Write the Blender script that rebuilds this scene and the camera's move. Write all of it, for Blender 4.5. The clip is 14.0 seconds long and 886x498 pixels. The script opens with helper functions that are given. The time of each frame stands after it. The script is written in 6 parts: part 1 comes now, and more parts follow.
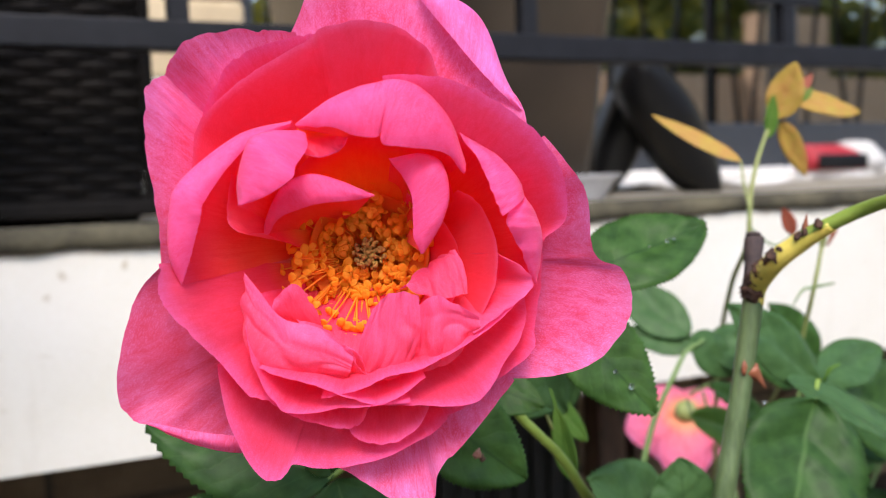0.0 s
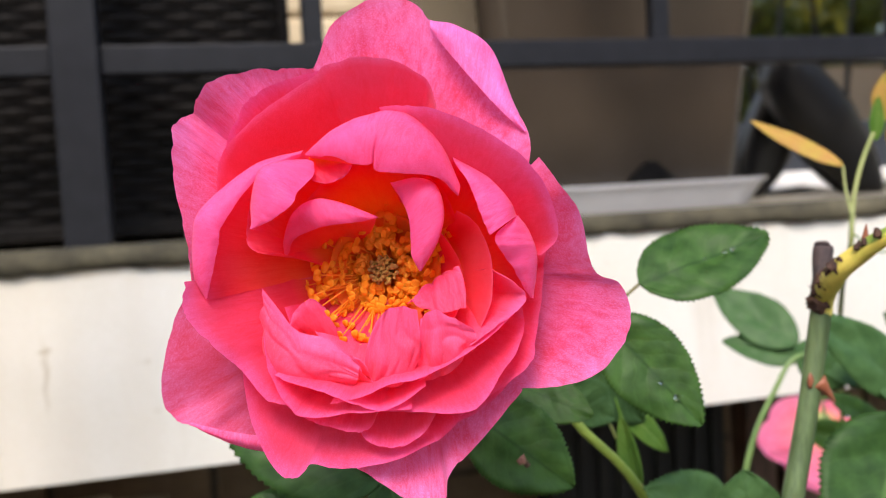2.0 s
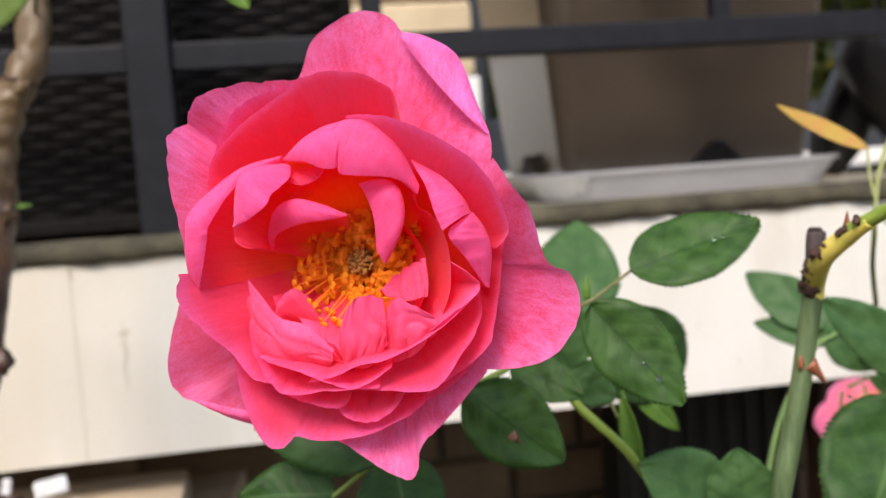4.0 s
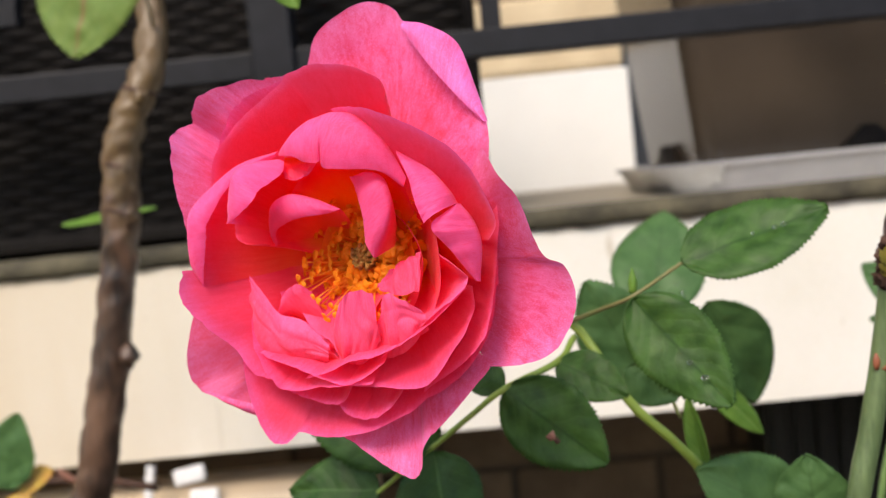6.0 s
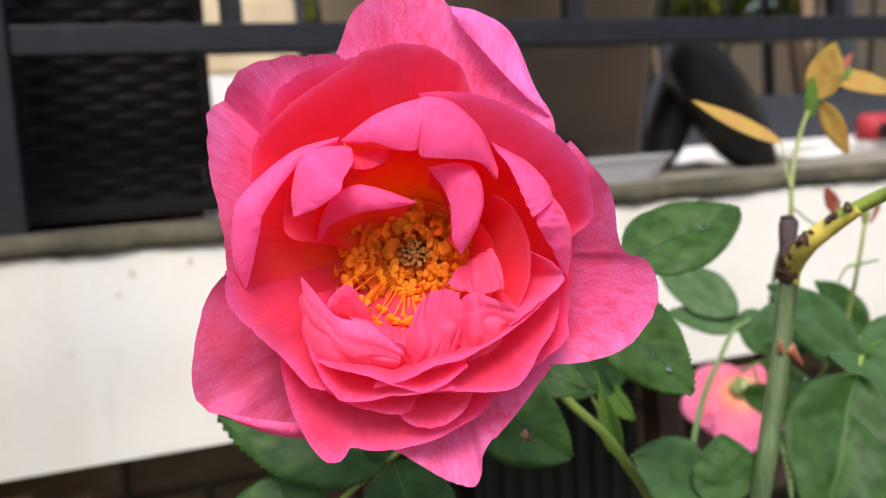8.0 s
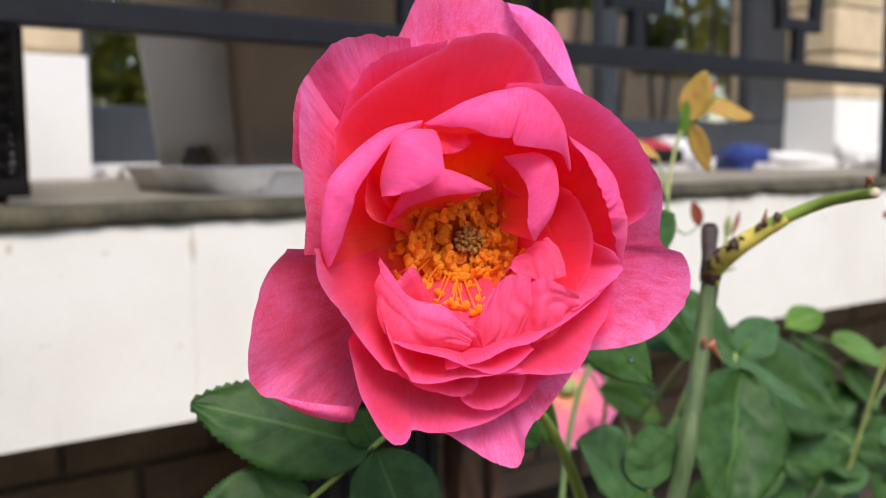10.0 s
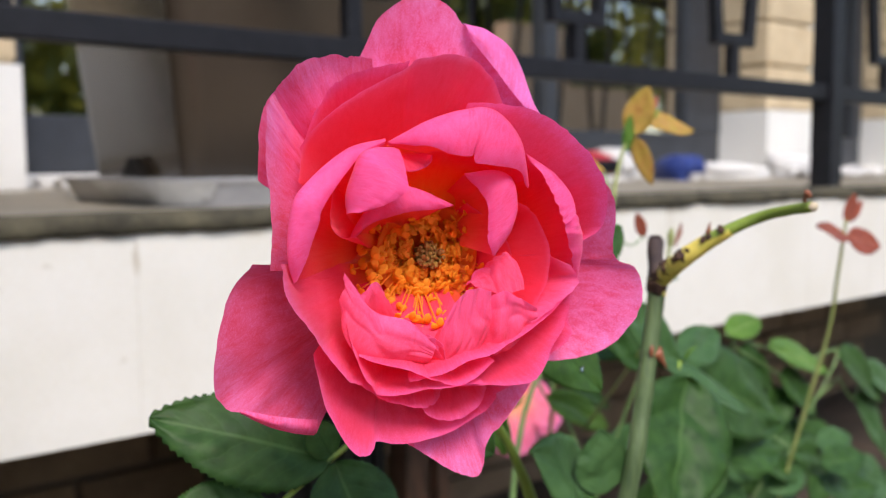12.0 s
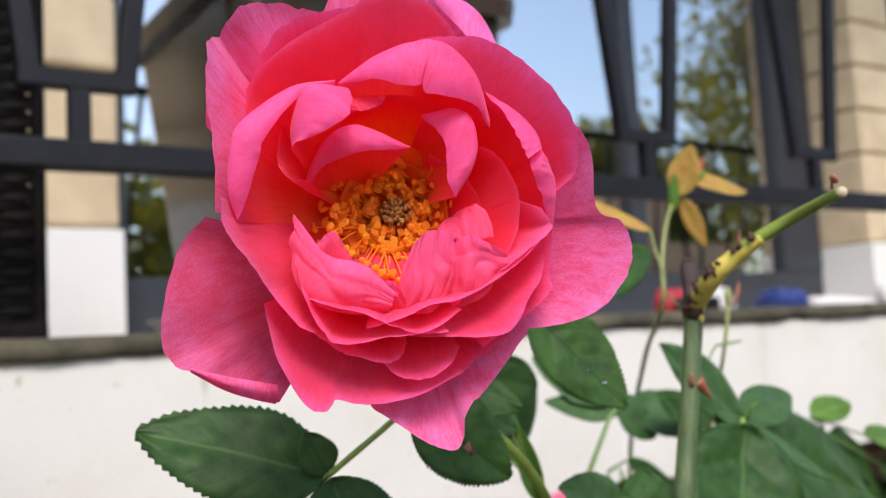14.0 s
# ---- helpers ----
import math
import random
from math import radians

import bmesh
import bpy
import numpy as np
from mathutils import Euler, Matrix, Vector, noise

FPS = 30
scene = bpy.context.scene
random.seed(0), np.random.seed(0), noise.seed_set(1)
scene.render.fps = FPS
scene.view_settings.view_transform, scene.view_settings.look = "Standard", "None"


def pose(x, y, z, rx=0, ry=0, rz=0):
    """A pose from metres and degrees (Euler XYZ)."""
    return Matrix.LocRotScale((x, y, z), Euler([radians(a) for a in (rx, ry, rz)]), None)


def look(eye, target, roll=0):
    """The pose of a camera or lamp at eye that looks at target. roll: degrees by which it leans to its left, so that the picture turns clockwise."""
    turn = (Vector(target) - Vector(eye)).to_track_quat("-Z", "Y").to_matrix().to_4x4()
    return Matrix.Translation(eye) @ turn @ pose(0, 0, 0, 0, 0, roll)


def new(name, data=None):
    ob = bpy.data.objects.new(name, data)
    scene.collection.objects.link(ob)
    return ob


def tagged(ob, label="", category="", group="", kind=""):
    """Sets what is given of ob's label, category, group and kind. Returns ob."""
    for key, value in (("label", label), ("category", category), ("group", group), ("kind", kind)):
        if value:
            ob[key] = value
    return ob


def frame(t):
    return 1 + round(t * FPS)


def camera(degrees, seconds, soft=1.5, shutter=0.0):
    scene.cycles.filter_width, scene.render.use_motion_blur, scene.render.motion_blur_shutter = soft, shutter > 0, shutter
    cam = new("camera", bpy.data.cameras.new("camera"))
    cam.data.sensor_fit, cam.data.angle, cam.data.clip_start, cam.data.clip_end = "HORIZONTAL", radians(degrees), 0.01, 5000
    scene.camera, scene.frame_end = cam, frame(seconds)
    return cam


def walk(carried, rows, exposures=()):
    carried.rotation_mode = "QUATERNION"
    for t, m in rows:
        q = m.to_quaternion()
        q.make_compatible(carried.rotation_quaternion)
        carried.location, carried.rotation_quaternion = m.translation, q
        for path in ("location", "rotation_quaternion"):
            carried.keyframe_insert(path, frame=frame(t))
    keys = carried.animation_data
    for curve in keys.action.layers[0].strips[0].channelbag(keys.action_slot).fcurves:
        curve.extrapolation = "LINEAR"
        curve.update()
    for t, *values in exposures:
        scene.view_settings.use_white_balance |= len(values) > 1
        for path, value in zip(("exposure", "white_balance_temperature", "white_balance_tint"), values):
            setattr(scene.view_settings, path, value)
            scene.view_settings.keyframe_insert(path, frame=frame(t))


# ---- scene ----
cam = camera(50.1, 14.0, soft=1.0)
# seconds, eye, target, lean
PATH = [
    (0, (0.05457, -0.01462, 1.26479), (0.47412, 0.88975, 1.18676), -1.76),
    (0.5, (0.04391, 0.01204, 1.26161), (0.51312, 0.89153, 1.18200), -1.82),
    (1, (0.04133, 0.02621, 1.26198), (0.51346, 0.90404, 1.18137), -1.28),
    (1.5, (0.06133, -0.00599, 1.26339), (0.42601, 0.92242, 1.19221), -1.80),
    (2, (0.08416, -0.03949, 1.26681), (0.33808, 0.92557, 1.20213), -3.07),
    (2.5, (0.09682, -0.06128, 1.26749), (0.28445, 0.91865, 1.20013), -3.58),
    (5, (0.12022, -0.06632, 1.27054), (0.24880, 0.92199, 1.18865), -4.57),
    (5.5, (0.13322, -0.06484, 1.26843), (0.19591, 0.93058, 1.19628), -5.40),
    (6, (0.15241, -0.06242, 1.26466), (0.13360, 0.93507, 1.19643), -5.65),
    (6.5, (0.15935, -0.06228, 1.26678), (0.13418, 0.93497, 1.19701), -5.37),
    (7, (0.12788, -0.05386, 1.26555), (0.19834, 0.94046, 1.18581), -5.22),
    (7.5, (0.08337, -0.04155, 1.26571), (0.30614, 0.92942, 1.17858), -4.68),
    (8, (0.05155, -0.03293, 1.26994), (0.41333, 0.89467, 1.17688), -3.97),
    (8.5, (0.02291, -0.02511, 1.26784), (0.46234, 0.86817, 1.17322), -2.36),
    (11, (-0.02007, 0.00390, 1.27001), (0.60081, 0.78164, 1.17185), -0.54),
    (11.5, (-0.02313, -0.00334, 1.27101), (0.59243, 0.77858, 1.17259), -0.78),
    (12, (-0.02168, -0.00384, 1.27015), (0.61486, 0.76252, 1.18356), -0.37),
    (12.5, (-0.01831, 0.00504, 1.24954), (0.63560, 0.76067, 1.21175), -0.24),
    (13, (-0.00898, -0.00438, 1.23867), (0.61318, 0.77794, 1.26852), -1.25),
    (13.5, (-0.00033, -0.00889, 1.22425), (0.58043, 0.80162, 1.30038), -2.31),
    (14, (0.01125, -0.01235, 1.21730), (0.56441, 0.81547, 1.31081), -3.13),
]
cam.data.dof.use_dof, cam.data.dof.focus_distance, cam.data.dof.aperture_fstop = True, 0.210, 17.0
walk(cam, [(t, look(eye, target, roll)) for t, eye, target, roll in PATH], [(0.0, 1.65, 6750, 12), (0.5, 1.55, 6800, 12), (1.0, 1.48, 6850, 12), (1.5, 1.71, 6900, 12), (2.0, 1.68, 7050, 12), (2.5, 1.62, 7050, 12), (5.0, 1.59, 7350, 12), (6.5, 1.59, 7550, 12), (8.0, 1.59, 7000, 12), (11.0, 1.44, 6800, 12), (14.0, 1.45, 6750, 12)])

# ---- world, sun, exposure ----
world = bpy.data.worlds.new("world")
scene.world = world
world.use_nodes = True
sky = world.node_tree.nodes.new("ShaderNodeTexSky")
sky.sky_type, sky.sun_disc = "NISHITA", False
sky.sun_elevation, sky.sun_rotation = radians(48), radians(200)
world.node_tree.links.new(sky.outputs[0], world.node_tree.nodes["Background"].inputs[0])
world.node_tree.nodes["Background"].inputs[1].default_value = 0.12
sun = new("sun", bpy.data.lights.new("sun", "SUN"))
sun.data.energy, sun.data.angle, sun.data.color = 1.3, radians(25), (1.0, 0.945, 0.895)
sun.matrix_world = look((-1.3, -3.0, 3.6), (0, 0, 0))

# ---- node materials ----


def material(name, colour, rough=0.6, metal=0.0, other=None, scale=20.0, bump=0.0, fine=None, stretch=(1, 1, 1), spec=0.5, reach=(0.45, 0.9)):
    """A surface whose colour drifts between two tones at a coarse and a fine scale (per metre), with relief."""
    m = bpy.data.materials.new(name)
    m.use_nodes = True
    n, l = m.node_tree.nodes, m.node_tree.links
    b = n["Principled BSDF"]
    b.inputs["Roughness"].default_value, b.inputs["Metallic"].default_value = rough, metal
    b.inputs["Specular IOR Level"].default_value = spec
    other = other or tuple(c * 0.7 for c in colour)
    co, mp = n.new("ShaderNodeTexCoord"), n.new("ShaderNodeMapping")
    mp.inputs["Scale"].default_value = stretch
    l.new(co.outputs["Object"], mp.inputs[0])
    big, small = n.new("ShaderNodeTexNoise"), n.new("ShaderNodeTexNoise")
    big.inputs["Scale"].default_value, big.inputs["Detail"].default_value = scale, 4
    small.inputs["Scale"].default_value, small.inputs["Detail"].default_value = fine or scale * 9, 3
    for t in (big, small):
        l.new(mp.outputs[0], t.inputs[0])
    add = n.new("ShaderNodeMath")
    add.operation = "MULTIPLY_ADD"
    add.inputs[1].default_value = 0.35
    l.new(small.outputs[0], add.inputs[0])
    l.new(big.outputs[0], add.inputs[2])
    ramp = n.new("ShaderNodeValToRGB")
    ramp.color_ramp.elements[0].position, ramp.color_ramp.elements[1].position = reach
    ramp.color_ramp.elements[0].color, ramp.color_ramp.elements[1].color = (*other, 1), (*colour, 1)
    l.new(add.outputs[0], ramp.inputs[0])
    l.new(ramp.outputs[0], b.inputs["Base Color"])
    if bump:
        bp = n.new("ShaderNodeBump")
        bp.inputs["Strength"].default_value, bp.inputs["Distance"].default_value = 0.6, bump
        l.new(add.outputs[0], bp.inputs["Height"])
        l.new(bp.outputs[0], b.inputs["Normal"])
    return m


def petal_material(name, body, deep, claw, hem, see=0.35, veins=0.16, stops=(0.10, 0.30, 0.70)):
    """Thin petal: fine veins run from claw to rim, the claw is yellow, and light shines through."""
    m = bpy.data.materials.new(name)
    m.use_nodes = True
    n, l = m.node_tree.nodes, m.node_tree.links
    b, out = n["Principled BSDF"], n["Material Output"]
    b.inputs["Roughness"].default_value, b.inputs["Specular IOR Level"].default_value = 0.55, 0.25
    b.inputs["Sheen Weight"].default_value, b.inputs["Sheen Roughness"].default_value = 0.12, 0.5
    uv, sep = n.new("ShaderNodeUVMap"), n.new("ShaderNodeSeparateXYZ")
    l.new(uv.outputs[0], sep.inputs[0])
    # along the petal: claw, deep middle, body, hem
    ramp = n.new("ShaderNodeValToRGB")
    e = ramp.color_ramp.elements
    e[0].position, e[1].position = 0.0, 1.0
    e[0].color, e[1].color = (*claw, 1), (*hem, 1)
    for at, c in zip(stops, (claw, deep, body)):
        e.new(at).color = (*c, 1)
    l.new(sep.outputs[1], ramp.inputs[0])
    mp, ribs = n.new("ShaderNodeMapping"), n.new("ShaderNodeTexNoise")
    mp.inputs["Scale"].default_value = (24, 5, 1)
    l.new(uv.outputs[0], mp.inputs[0])
    l.new(mp.outputs[0], ribs.inputs[0])
    ribs.inputs["Scale"].default_value, ribs.inputs["Detail"].default_value, ribs.inputs["Distortion"].default_value = 1.0, 5, 1.6
    co, blot = n.new("ShaderNodeTexCoord"), n.new("ShaderNodeTexNoise")
    blot.inputs["Scale"].default_value, blot.inputs["Detail"].default_value = 110, 5
    l.new(co.outputs["Object"], blot.inputs[0])
    # the net of veins: cell edges drawn out along the petal, bent by noise
    bend = n.new("ShaderNodeVectorMath")
    bend.operation = "MULTIPLY_ADD"
    bend.inputs[1].default_value = (0.05, 0.10, 0.0)
    l.new(ribs.outputs["Color"], bend.inputs[0])
    l.new(uv.outputs[0], bend.inputs[2])
    mp2, net = n.new("ShaderNodeMapping"), n.new("ShaderNodeTexVoronoi")
    mp2.inputs["Scale"].default_value = (26, 13, 1)
    l.new(bend.outputs[0], mp2.inputs[0])
    l.new(mp2.outputs[0], net.inputs["Vector"])
    net.feature = "DISTANCE_TO_EDGE"
    line = n.new("ShaderNodeMapRange")
    line.inputs[1].default_value, line.inputs[2].default_value, line.inputs[3].default_value, line.inputs[4].default_value = 0.0, 0.26, -0.20, 0.14
    l.new(net.outputs["Distance"], line.inputs[0])
    both0 = n.new("ShaderNodeMath")
    both0.operation = "ADD"
    l.new(ribs.outputs[0], both0.inputs[0])
    l.new(blot.outputs[0], both0.inputs[1])
    both = n.new("ShaderNodeMath")
    both.operation = "ADD"
    l.new(both0.outputs[0], both.inputs[0])
    l.new(line.outputs[0], both.inputs[1])
    span = n.new("ShaderNodeMapRange")
    span.inputs[1].default_value, span.inputs[2].default_value, span.inputs[3].default_value, span.inputs[4].default_value = 0.6, 1.4, 1.0 - 2.2 * veins, 1.0 + 2.2 * veins
    l.new(both.outputs[0], span.inputs[0])
    # pigment takes green and blue first, red hardly
    soft = n.new("ShaderNodeMapRange")
    soft.inputs[1].default_value, soft.inputs[2].default_value, soft.inputs[3].default_value, soft.inputs[4].default_value = 0.6, 1.4, 1.0 - 0.35 * veins, 1.0
    l.new(both.outputs[0], soft.inputs[0])
    three = n.new("ShaderNodeCombineXYZ")
    l.new(soft.outputs[0], three.inputs[0])
    l.new(span.outputs[0], three.inputs[1])
    l.new(span.outputs[0], three.inputs[2])
    tone = n.new("ShaderNodeVectorMath")
    tone.operation = "MULTIPLY"
    l.new(ramp.outputs[0], tone.inputs[0])
    l.new(three.outputs[0], tone.inputs[1])
    l.new(tone.outputs[0], b.inputs["Base Color"])
    bp = n.new("ShaderNodeBump")
    bp.inputs["Strength"].default_value, bp.inputs["Distance"].default_value = 0.25, 0.0005
    l.new(both.outputs[0], bp.inputs["Height"])
    l.new(bp.outputs[0], b.inputs["Normal"])
    tr, mix = n.new("ShaderNodeBsdfTranslucent"), n.new("ShaderNodeMixShader")
    l.new(tone.outputs[0], tr.inputs[0])
    l.new(bp.outputs[0], tr.inputs["Normal"])
    mix.inputs[0].default_value = see
    l.new(b.outputs[0], mix.inputs[1])
    l.new(tr.outputs[0], mix.inputs[2])
    l.new(mix.outputs[0], out.inputs[0])
    return m


def leaf_material(name, body, dark, vein, rib_tone, rough=0.47):
    """Leaf blade: a pale midrib and feathered side veins, quilted relief between them, some light shining through."""
    m = bpy.data.materials.new(name)
    m.use_nodes = True
    n, l = m.node_tree.nodes, m.node_tree.links
    b, out = n["Principled BSDF"], n["Material Output"]
    b.inputs["Roughness"].default_value, b.inputs["Specular IOR Level"].default_value = rough, 0.17
    uv, sep = n.new("ShaderNodeUVMap"), n.new("ShaderNodeSeparateXYZ")
    l.new(uv.outputs[0], sep.inputs[0])

    def calc(op, a, c):
        k = n.new("ShaderNodeMath")
        k.operation = op
        for slot, v in ((0, a), (1, c)):
            if isinstance(v, (int, float)):
                k.inputs[slot].default_value = v
            else:
                l.new(v, k.inputs[slot])
        return k.outputs[0]

    across = calc("ABSOLUTE", calc("SUBTRACT", sep.outputs[0], 0.5), 0.0)
    bend = n.new("ShaderNodeTexNoise")
    bend.inputs["Scale"].default_value, bend.inputs["Detail"].default_value = 6, 2
    l.new(uv.outputs[0], bend.inputs[0])
    slant = calc("ADD", calc("SUBTRACT", sep.outputs[1], calc("MULTIPLY", across, 0.55)), calc("MULTIPLY", bend.outputs[0], 0.09))
    wave = calc("ABSOLUTE", calc("SINE", calc("MULTIPLY", slant, 25.0), 0.0), 0.0)
    side = calc("SUBTRACT", 1.0, calc("MULTIPLY", wave, 5.0))
    rib = calc("SUBTRACT", 1.0, calc("MULTIPLY", across, 40.0))
    lines = calc("MULTIPLY", calc("MAXIMUM", side, 0.0), 0.42)
    co, blot = n.new("ShaderNodeTexCoord"), n.new("ShaderNodeTexNoise")
    blot.inputs["Scale"].default_value, blot.inputs["Detail"].default_value = 170, 7
    l.new(co.outputs["Object"], blot.inputs[0])
    ramp = n.new("ShaderNodeValToRGB")
    ramp.color_ramp.elements[0].position, ramp.color_ramp.elements[1].position = 0.28, 0.74
    ramp.color_ramp.elements[0].color, ramp.color_ramp.elements[1].color = (*dark, 1), (*body, 1)
    l.new(blot.outputs[0], ramp.inputs[0])
    mixc = n.new("ShaderNodeMix")
    mixc.data_type = "RGBA"
    l.new(calc("MULTIPLY", lines, 0.75), mixc.inputs[0])
    l.new(ramp.outputs[0], mixc.inputs[6])
    mixc.inputs[7].default_value = (*vein, 1)
    mixr = n.new("ShaderNodeMix")
    mixr.data_type = "RGBA"
    l.new(calc("MINIMUM", calc("MULTIPLY", calc("MAXIMUM", rib, 0.0), 1.4), 0.75), mixr.inputs[0])
    l.new(mixc.outputs[2], mixr.inputs[6])
    mixr.inputs[7].default_value = (*rib_tone, 1)
    l.new(mixr.outputs[2], b.inputs["Base Color"])
    fine = n.new("ShaderNodeTexNoise")
    fine.inputs["Scale"].default_value, fine.inputs["Detail"].default_value = 900, 2
    l.new(co.outputs["Object"], fine.inputs[0])
    bp = n.new("ShaderNodeBump")
    bp.inputs["Strength"].default_value, bp.inputs["Distance"].default_value = 0.34, 0.0006
    l.new(calc("ADD", calc("MULTIPLY", wave, 0.42), calc("MULTIPLY", fine.outputs[0], 0.45)), bp.inputs["Height"])
    l.new(bp.outputs[0], b.inputs["Normal"])
    tr, mix = n.new("ShaderNodeBsdfTranslucent"), n.new("ShaderNodeMixShader")
    tr.inputs[0].default_value = (body[0] * 2.2, body[1] * 1.9, body[2] * 0.7, 1)
    mix.inputs[0].default_value = 0.14
    l.new(b.outputs[0], mix.inputs[1])
    l.new(tr.outputs[0], mix.inputs[2])
    l.new(mix.outputs[0], out.inputs[0])
    return m


petal_rose = petal_material("petal_rose", (1, 0.076, 0.205), (0.99, 0.040, 0.088), (0.99, 0.200, 0.030), (1, 0.132, 0.390), see=0.46, veins=0.14, stops=(0.07, 0.30, 0.88))
petal_curl = petal_material("petal_curl", (1, 0.124, 0.385), (0.99, 0.045, 0.100), (0.99, 0.110, 0.040), (1, 0.116, 0.370), see=0.44, veins=0.13, stops=(0.16, 0.46, 0.62))
petal_throat = petal_material("petal_throat", (0.99, 0.075, 0.090), (1, 0.200, 0.040), (1, 0.380, 0.030), (1, 0.080, 0.150), see=0.55, veins=0.10, stops=(0.42, 0.70, 0.92))
petal_inner = petal_material("petal_inner", (1.0, 0.108, 0.270), (1.0, 0.080, 0.180), (0.99, 0.09, 0.09), (1.0, 0.155, 0.410), see=0.48, veins=0.13)
petal_pale = petal_material("petal_pale", (0.99, 0.136, 0.385), (0.98, 0.085, 0.225), (0.95, 0.282, 0.045), (0.99, 0.179, 0.450), see=0.36, veins=0.24)
petal_cup = petal_material("petal_cup", (1, 0.068, 0.165), (0.99, 0.046, 0.085), (1, 0.220, 0.036), (1, 0.132, 0.325), see=0.50, veins=0.10, stops=(0.16, 0.42, 0.93))
petal_mauve = petal_material("petal_mauve", (0.72, 0.085, 0.221), (0.66, 0.061, 0.153), (0.8, 0.188, 0.072), (0.8, 0.132, 0.324), see=0.34, veins=0.22)
petal_hem = petal_material("petal_hem", (0.88, 0.160, 0.486), (0.88, 0.141, 0.432), (0.88, 0.141, 0.432), (0.9, 0.207, 0.558), veins=0.18)
petal_far = petal_material("petal_far", (0.92, 0.20, 0.36), (0.92, 0.21, 0.28), (0.90, 0.36, 0.20), (0.92, 0.24, 0.46))
leaf_dark = leaf_material("leaf_dark", (0.052, 0.122, 0.026), (0.017, 0.050, 0.011), (0.075, 0.150, 0.038), (0.016, 0.050, 0.012))
leaf_under = leaf_material("leaf_under", (0.046, 0.108, 0.026), (0.016, 0.048, 0.011), (0.070, 0.140, 0.036), (0.075, 0.150, 0.042))
leaf_blue = leaf_material("leaf_blue", (0.066, 0.140, 0.047), (0.036, 0.090, 0.029), (0.095, 0.18, 0.07), (0.04, 0.09, 0.03))
leaf_fresh = leaf_material("leaf_fresh", (0.125, 0.235, 0.040), (0.07, 0.165, 0.025), (0.24, 0.34, 0.10), (0.26, 0.36, 0.12))
leaf_gold = leaf_material("leaf_gold", (0.38, 0.29, 0.055), (0.40, 0.19, 0.06), (0.30, 0.30, 0.06), (0.42, 0.16, 0.07))
leaf_red = leaf_material("leaf_red", (0.30, 0.075, 0.045), (0.19, 0.05, 0.035), (0.33, 0.13, 0.08), (0.36, 0.16, 0.10))
stem_green = material("stem_green", (0.17, 0.27, 0.08), 0.45, other=(0.12, 0.21, 0.07), scale=60, bump=0.0006)
stem_bright = material("stem_bright", (0.27, 0.37, 0.06), 0.45, other=(0.19, 0.29, 0.05), scale=60, bump=0.0006)
stem_olive = material("stem_olive", (0.30, 0.32, 0.11), 0.5, other=(0.20, 0.24, 0.07), scale=60, bump=0.0006)
cane_green = material("cane_green", (0.115, 0.17, 0.07), 0.45, other=(0.048, 0.080, 0.032), scale=150, bump=0.0008, stretch=(1, 1, 0.14), fine=1100, reach=(0.5, 0.82))
stub_dark = material("stub_dark", (0.085, 0.055, 0.05), 0.8, other=(0.014, 0.011, 0.016), scale=240, bump=0.001)
cane_yellow = material("cane_yellow", (0.78, 0.62, 0.13), 0.5, other=(0.56, 0.50, 0.09), scale=120, bump=0.0005)
bark_dark = material("bark_dark", (0.10, 0.045, 0.025), 0.8, other=(0.03, 0.015, 0.012), scale=200, bump=0.001)
bark_old = material("bark_old", (0.125, 0.068, 0.042), 0.42, other=(0.012, 0.008, 0.007), scale=70, bump=0.003, stretch=(1, 1, 0.22), fine=420, reach=(0.50, 0.86))
n, l = bark_old.node_tree.nodes, bark_old.node_tree.links
co, where, blot, high, young = n.new("ShaderNodeTexCoord"), n.new("ShaderNodeSeparateXYZ"), n.new("ShaderNodeTexNoise"), n.new("ShaderNodeMapRange"), n.new("ShaderNodeMix")
blot.inputs["Scale"].default_value, blot.inputs["Detail"].default_value = 110, 5
shift = n.new("ShaderNodeMath")
shift.operation = "MULTIPLY_ADD"
shift.inputs[1].default_value = 0.16
l.new(co.outputs["Object"], where.inputs[0])
l.new(co.outputs["Object"], blot.inputs[0])
l.new(blot.outputs[0], shift.inputs[0])
l.new(where.outputs[2], shift.inputs[2])
for slot, val in ((1, 1.325), (2, 1.40), (3, 0.0), (4, 0.85)):
    high.inputs[slot].default_value = val
l.new(shift.outputs[0], high.inputs[0])
young.data_type = "RGBA"
young.inputs[7].default_value = (0.15, 0.098, 0.046, 1)
paint = n["Principled BSDF"].inputs["Base Color"]
l.new(high.outputs[0], young.inputs[0])
l.new(paint.links[0].from_socket, young.inputs[6])
l.new(young.outputs[2], paint)
leaf_mid = leaf_material("leaf_mid", (0.16, 0.23, 0.06), (0.10, 0.17, 0.04), (0.19, 0.20, 0.08), (0.22, 0.10, 0.06))
twig_brown = material("twig_brown", (0.30, 0.13, 0.085), 0.7, other=(0.14, 0.06, 0.045), scale=90, bump=0.001)
rachis_red = material("rachis_red", (0.20, 0.15, 0.065), 0.5, other=(0.14, 0.16, 0.05), scale=60)
thorn_red = material("thorn_red", (0.30, 0.10, 0.05), 0.45, other=(0.17, 0.055, 0.03), scale=150)
cut_wood = material("cut_wood", (0.62, 0.52, 0.36), 0.8, scale=200)
anther_gold = material("anther_gold", (1.0, 0.58, 0.045), 0.6, other=(1.0, 0.40, 0.02), scale=260)
filament_gold = material("filament_gold", (1.0, 0.50, 0.05), 0.5, other=(1.0, 0.34, 0.03), scale=200)
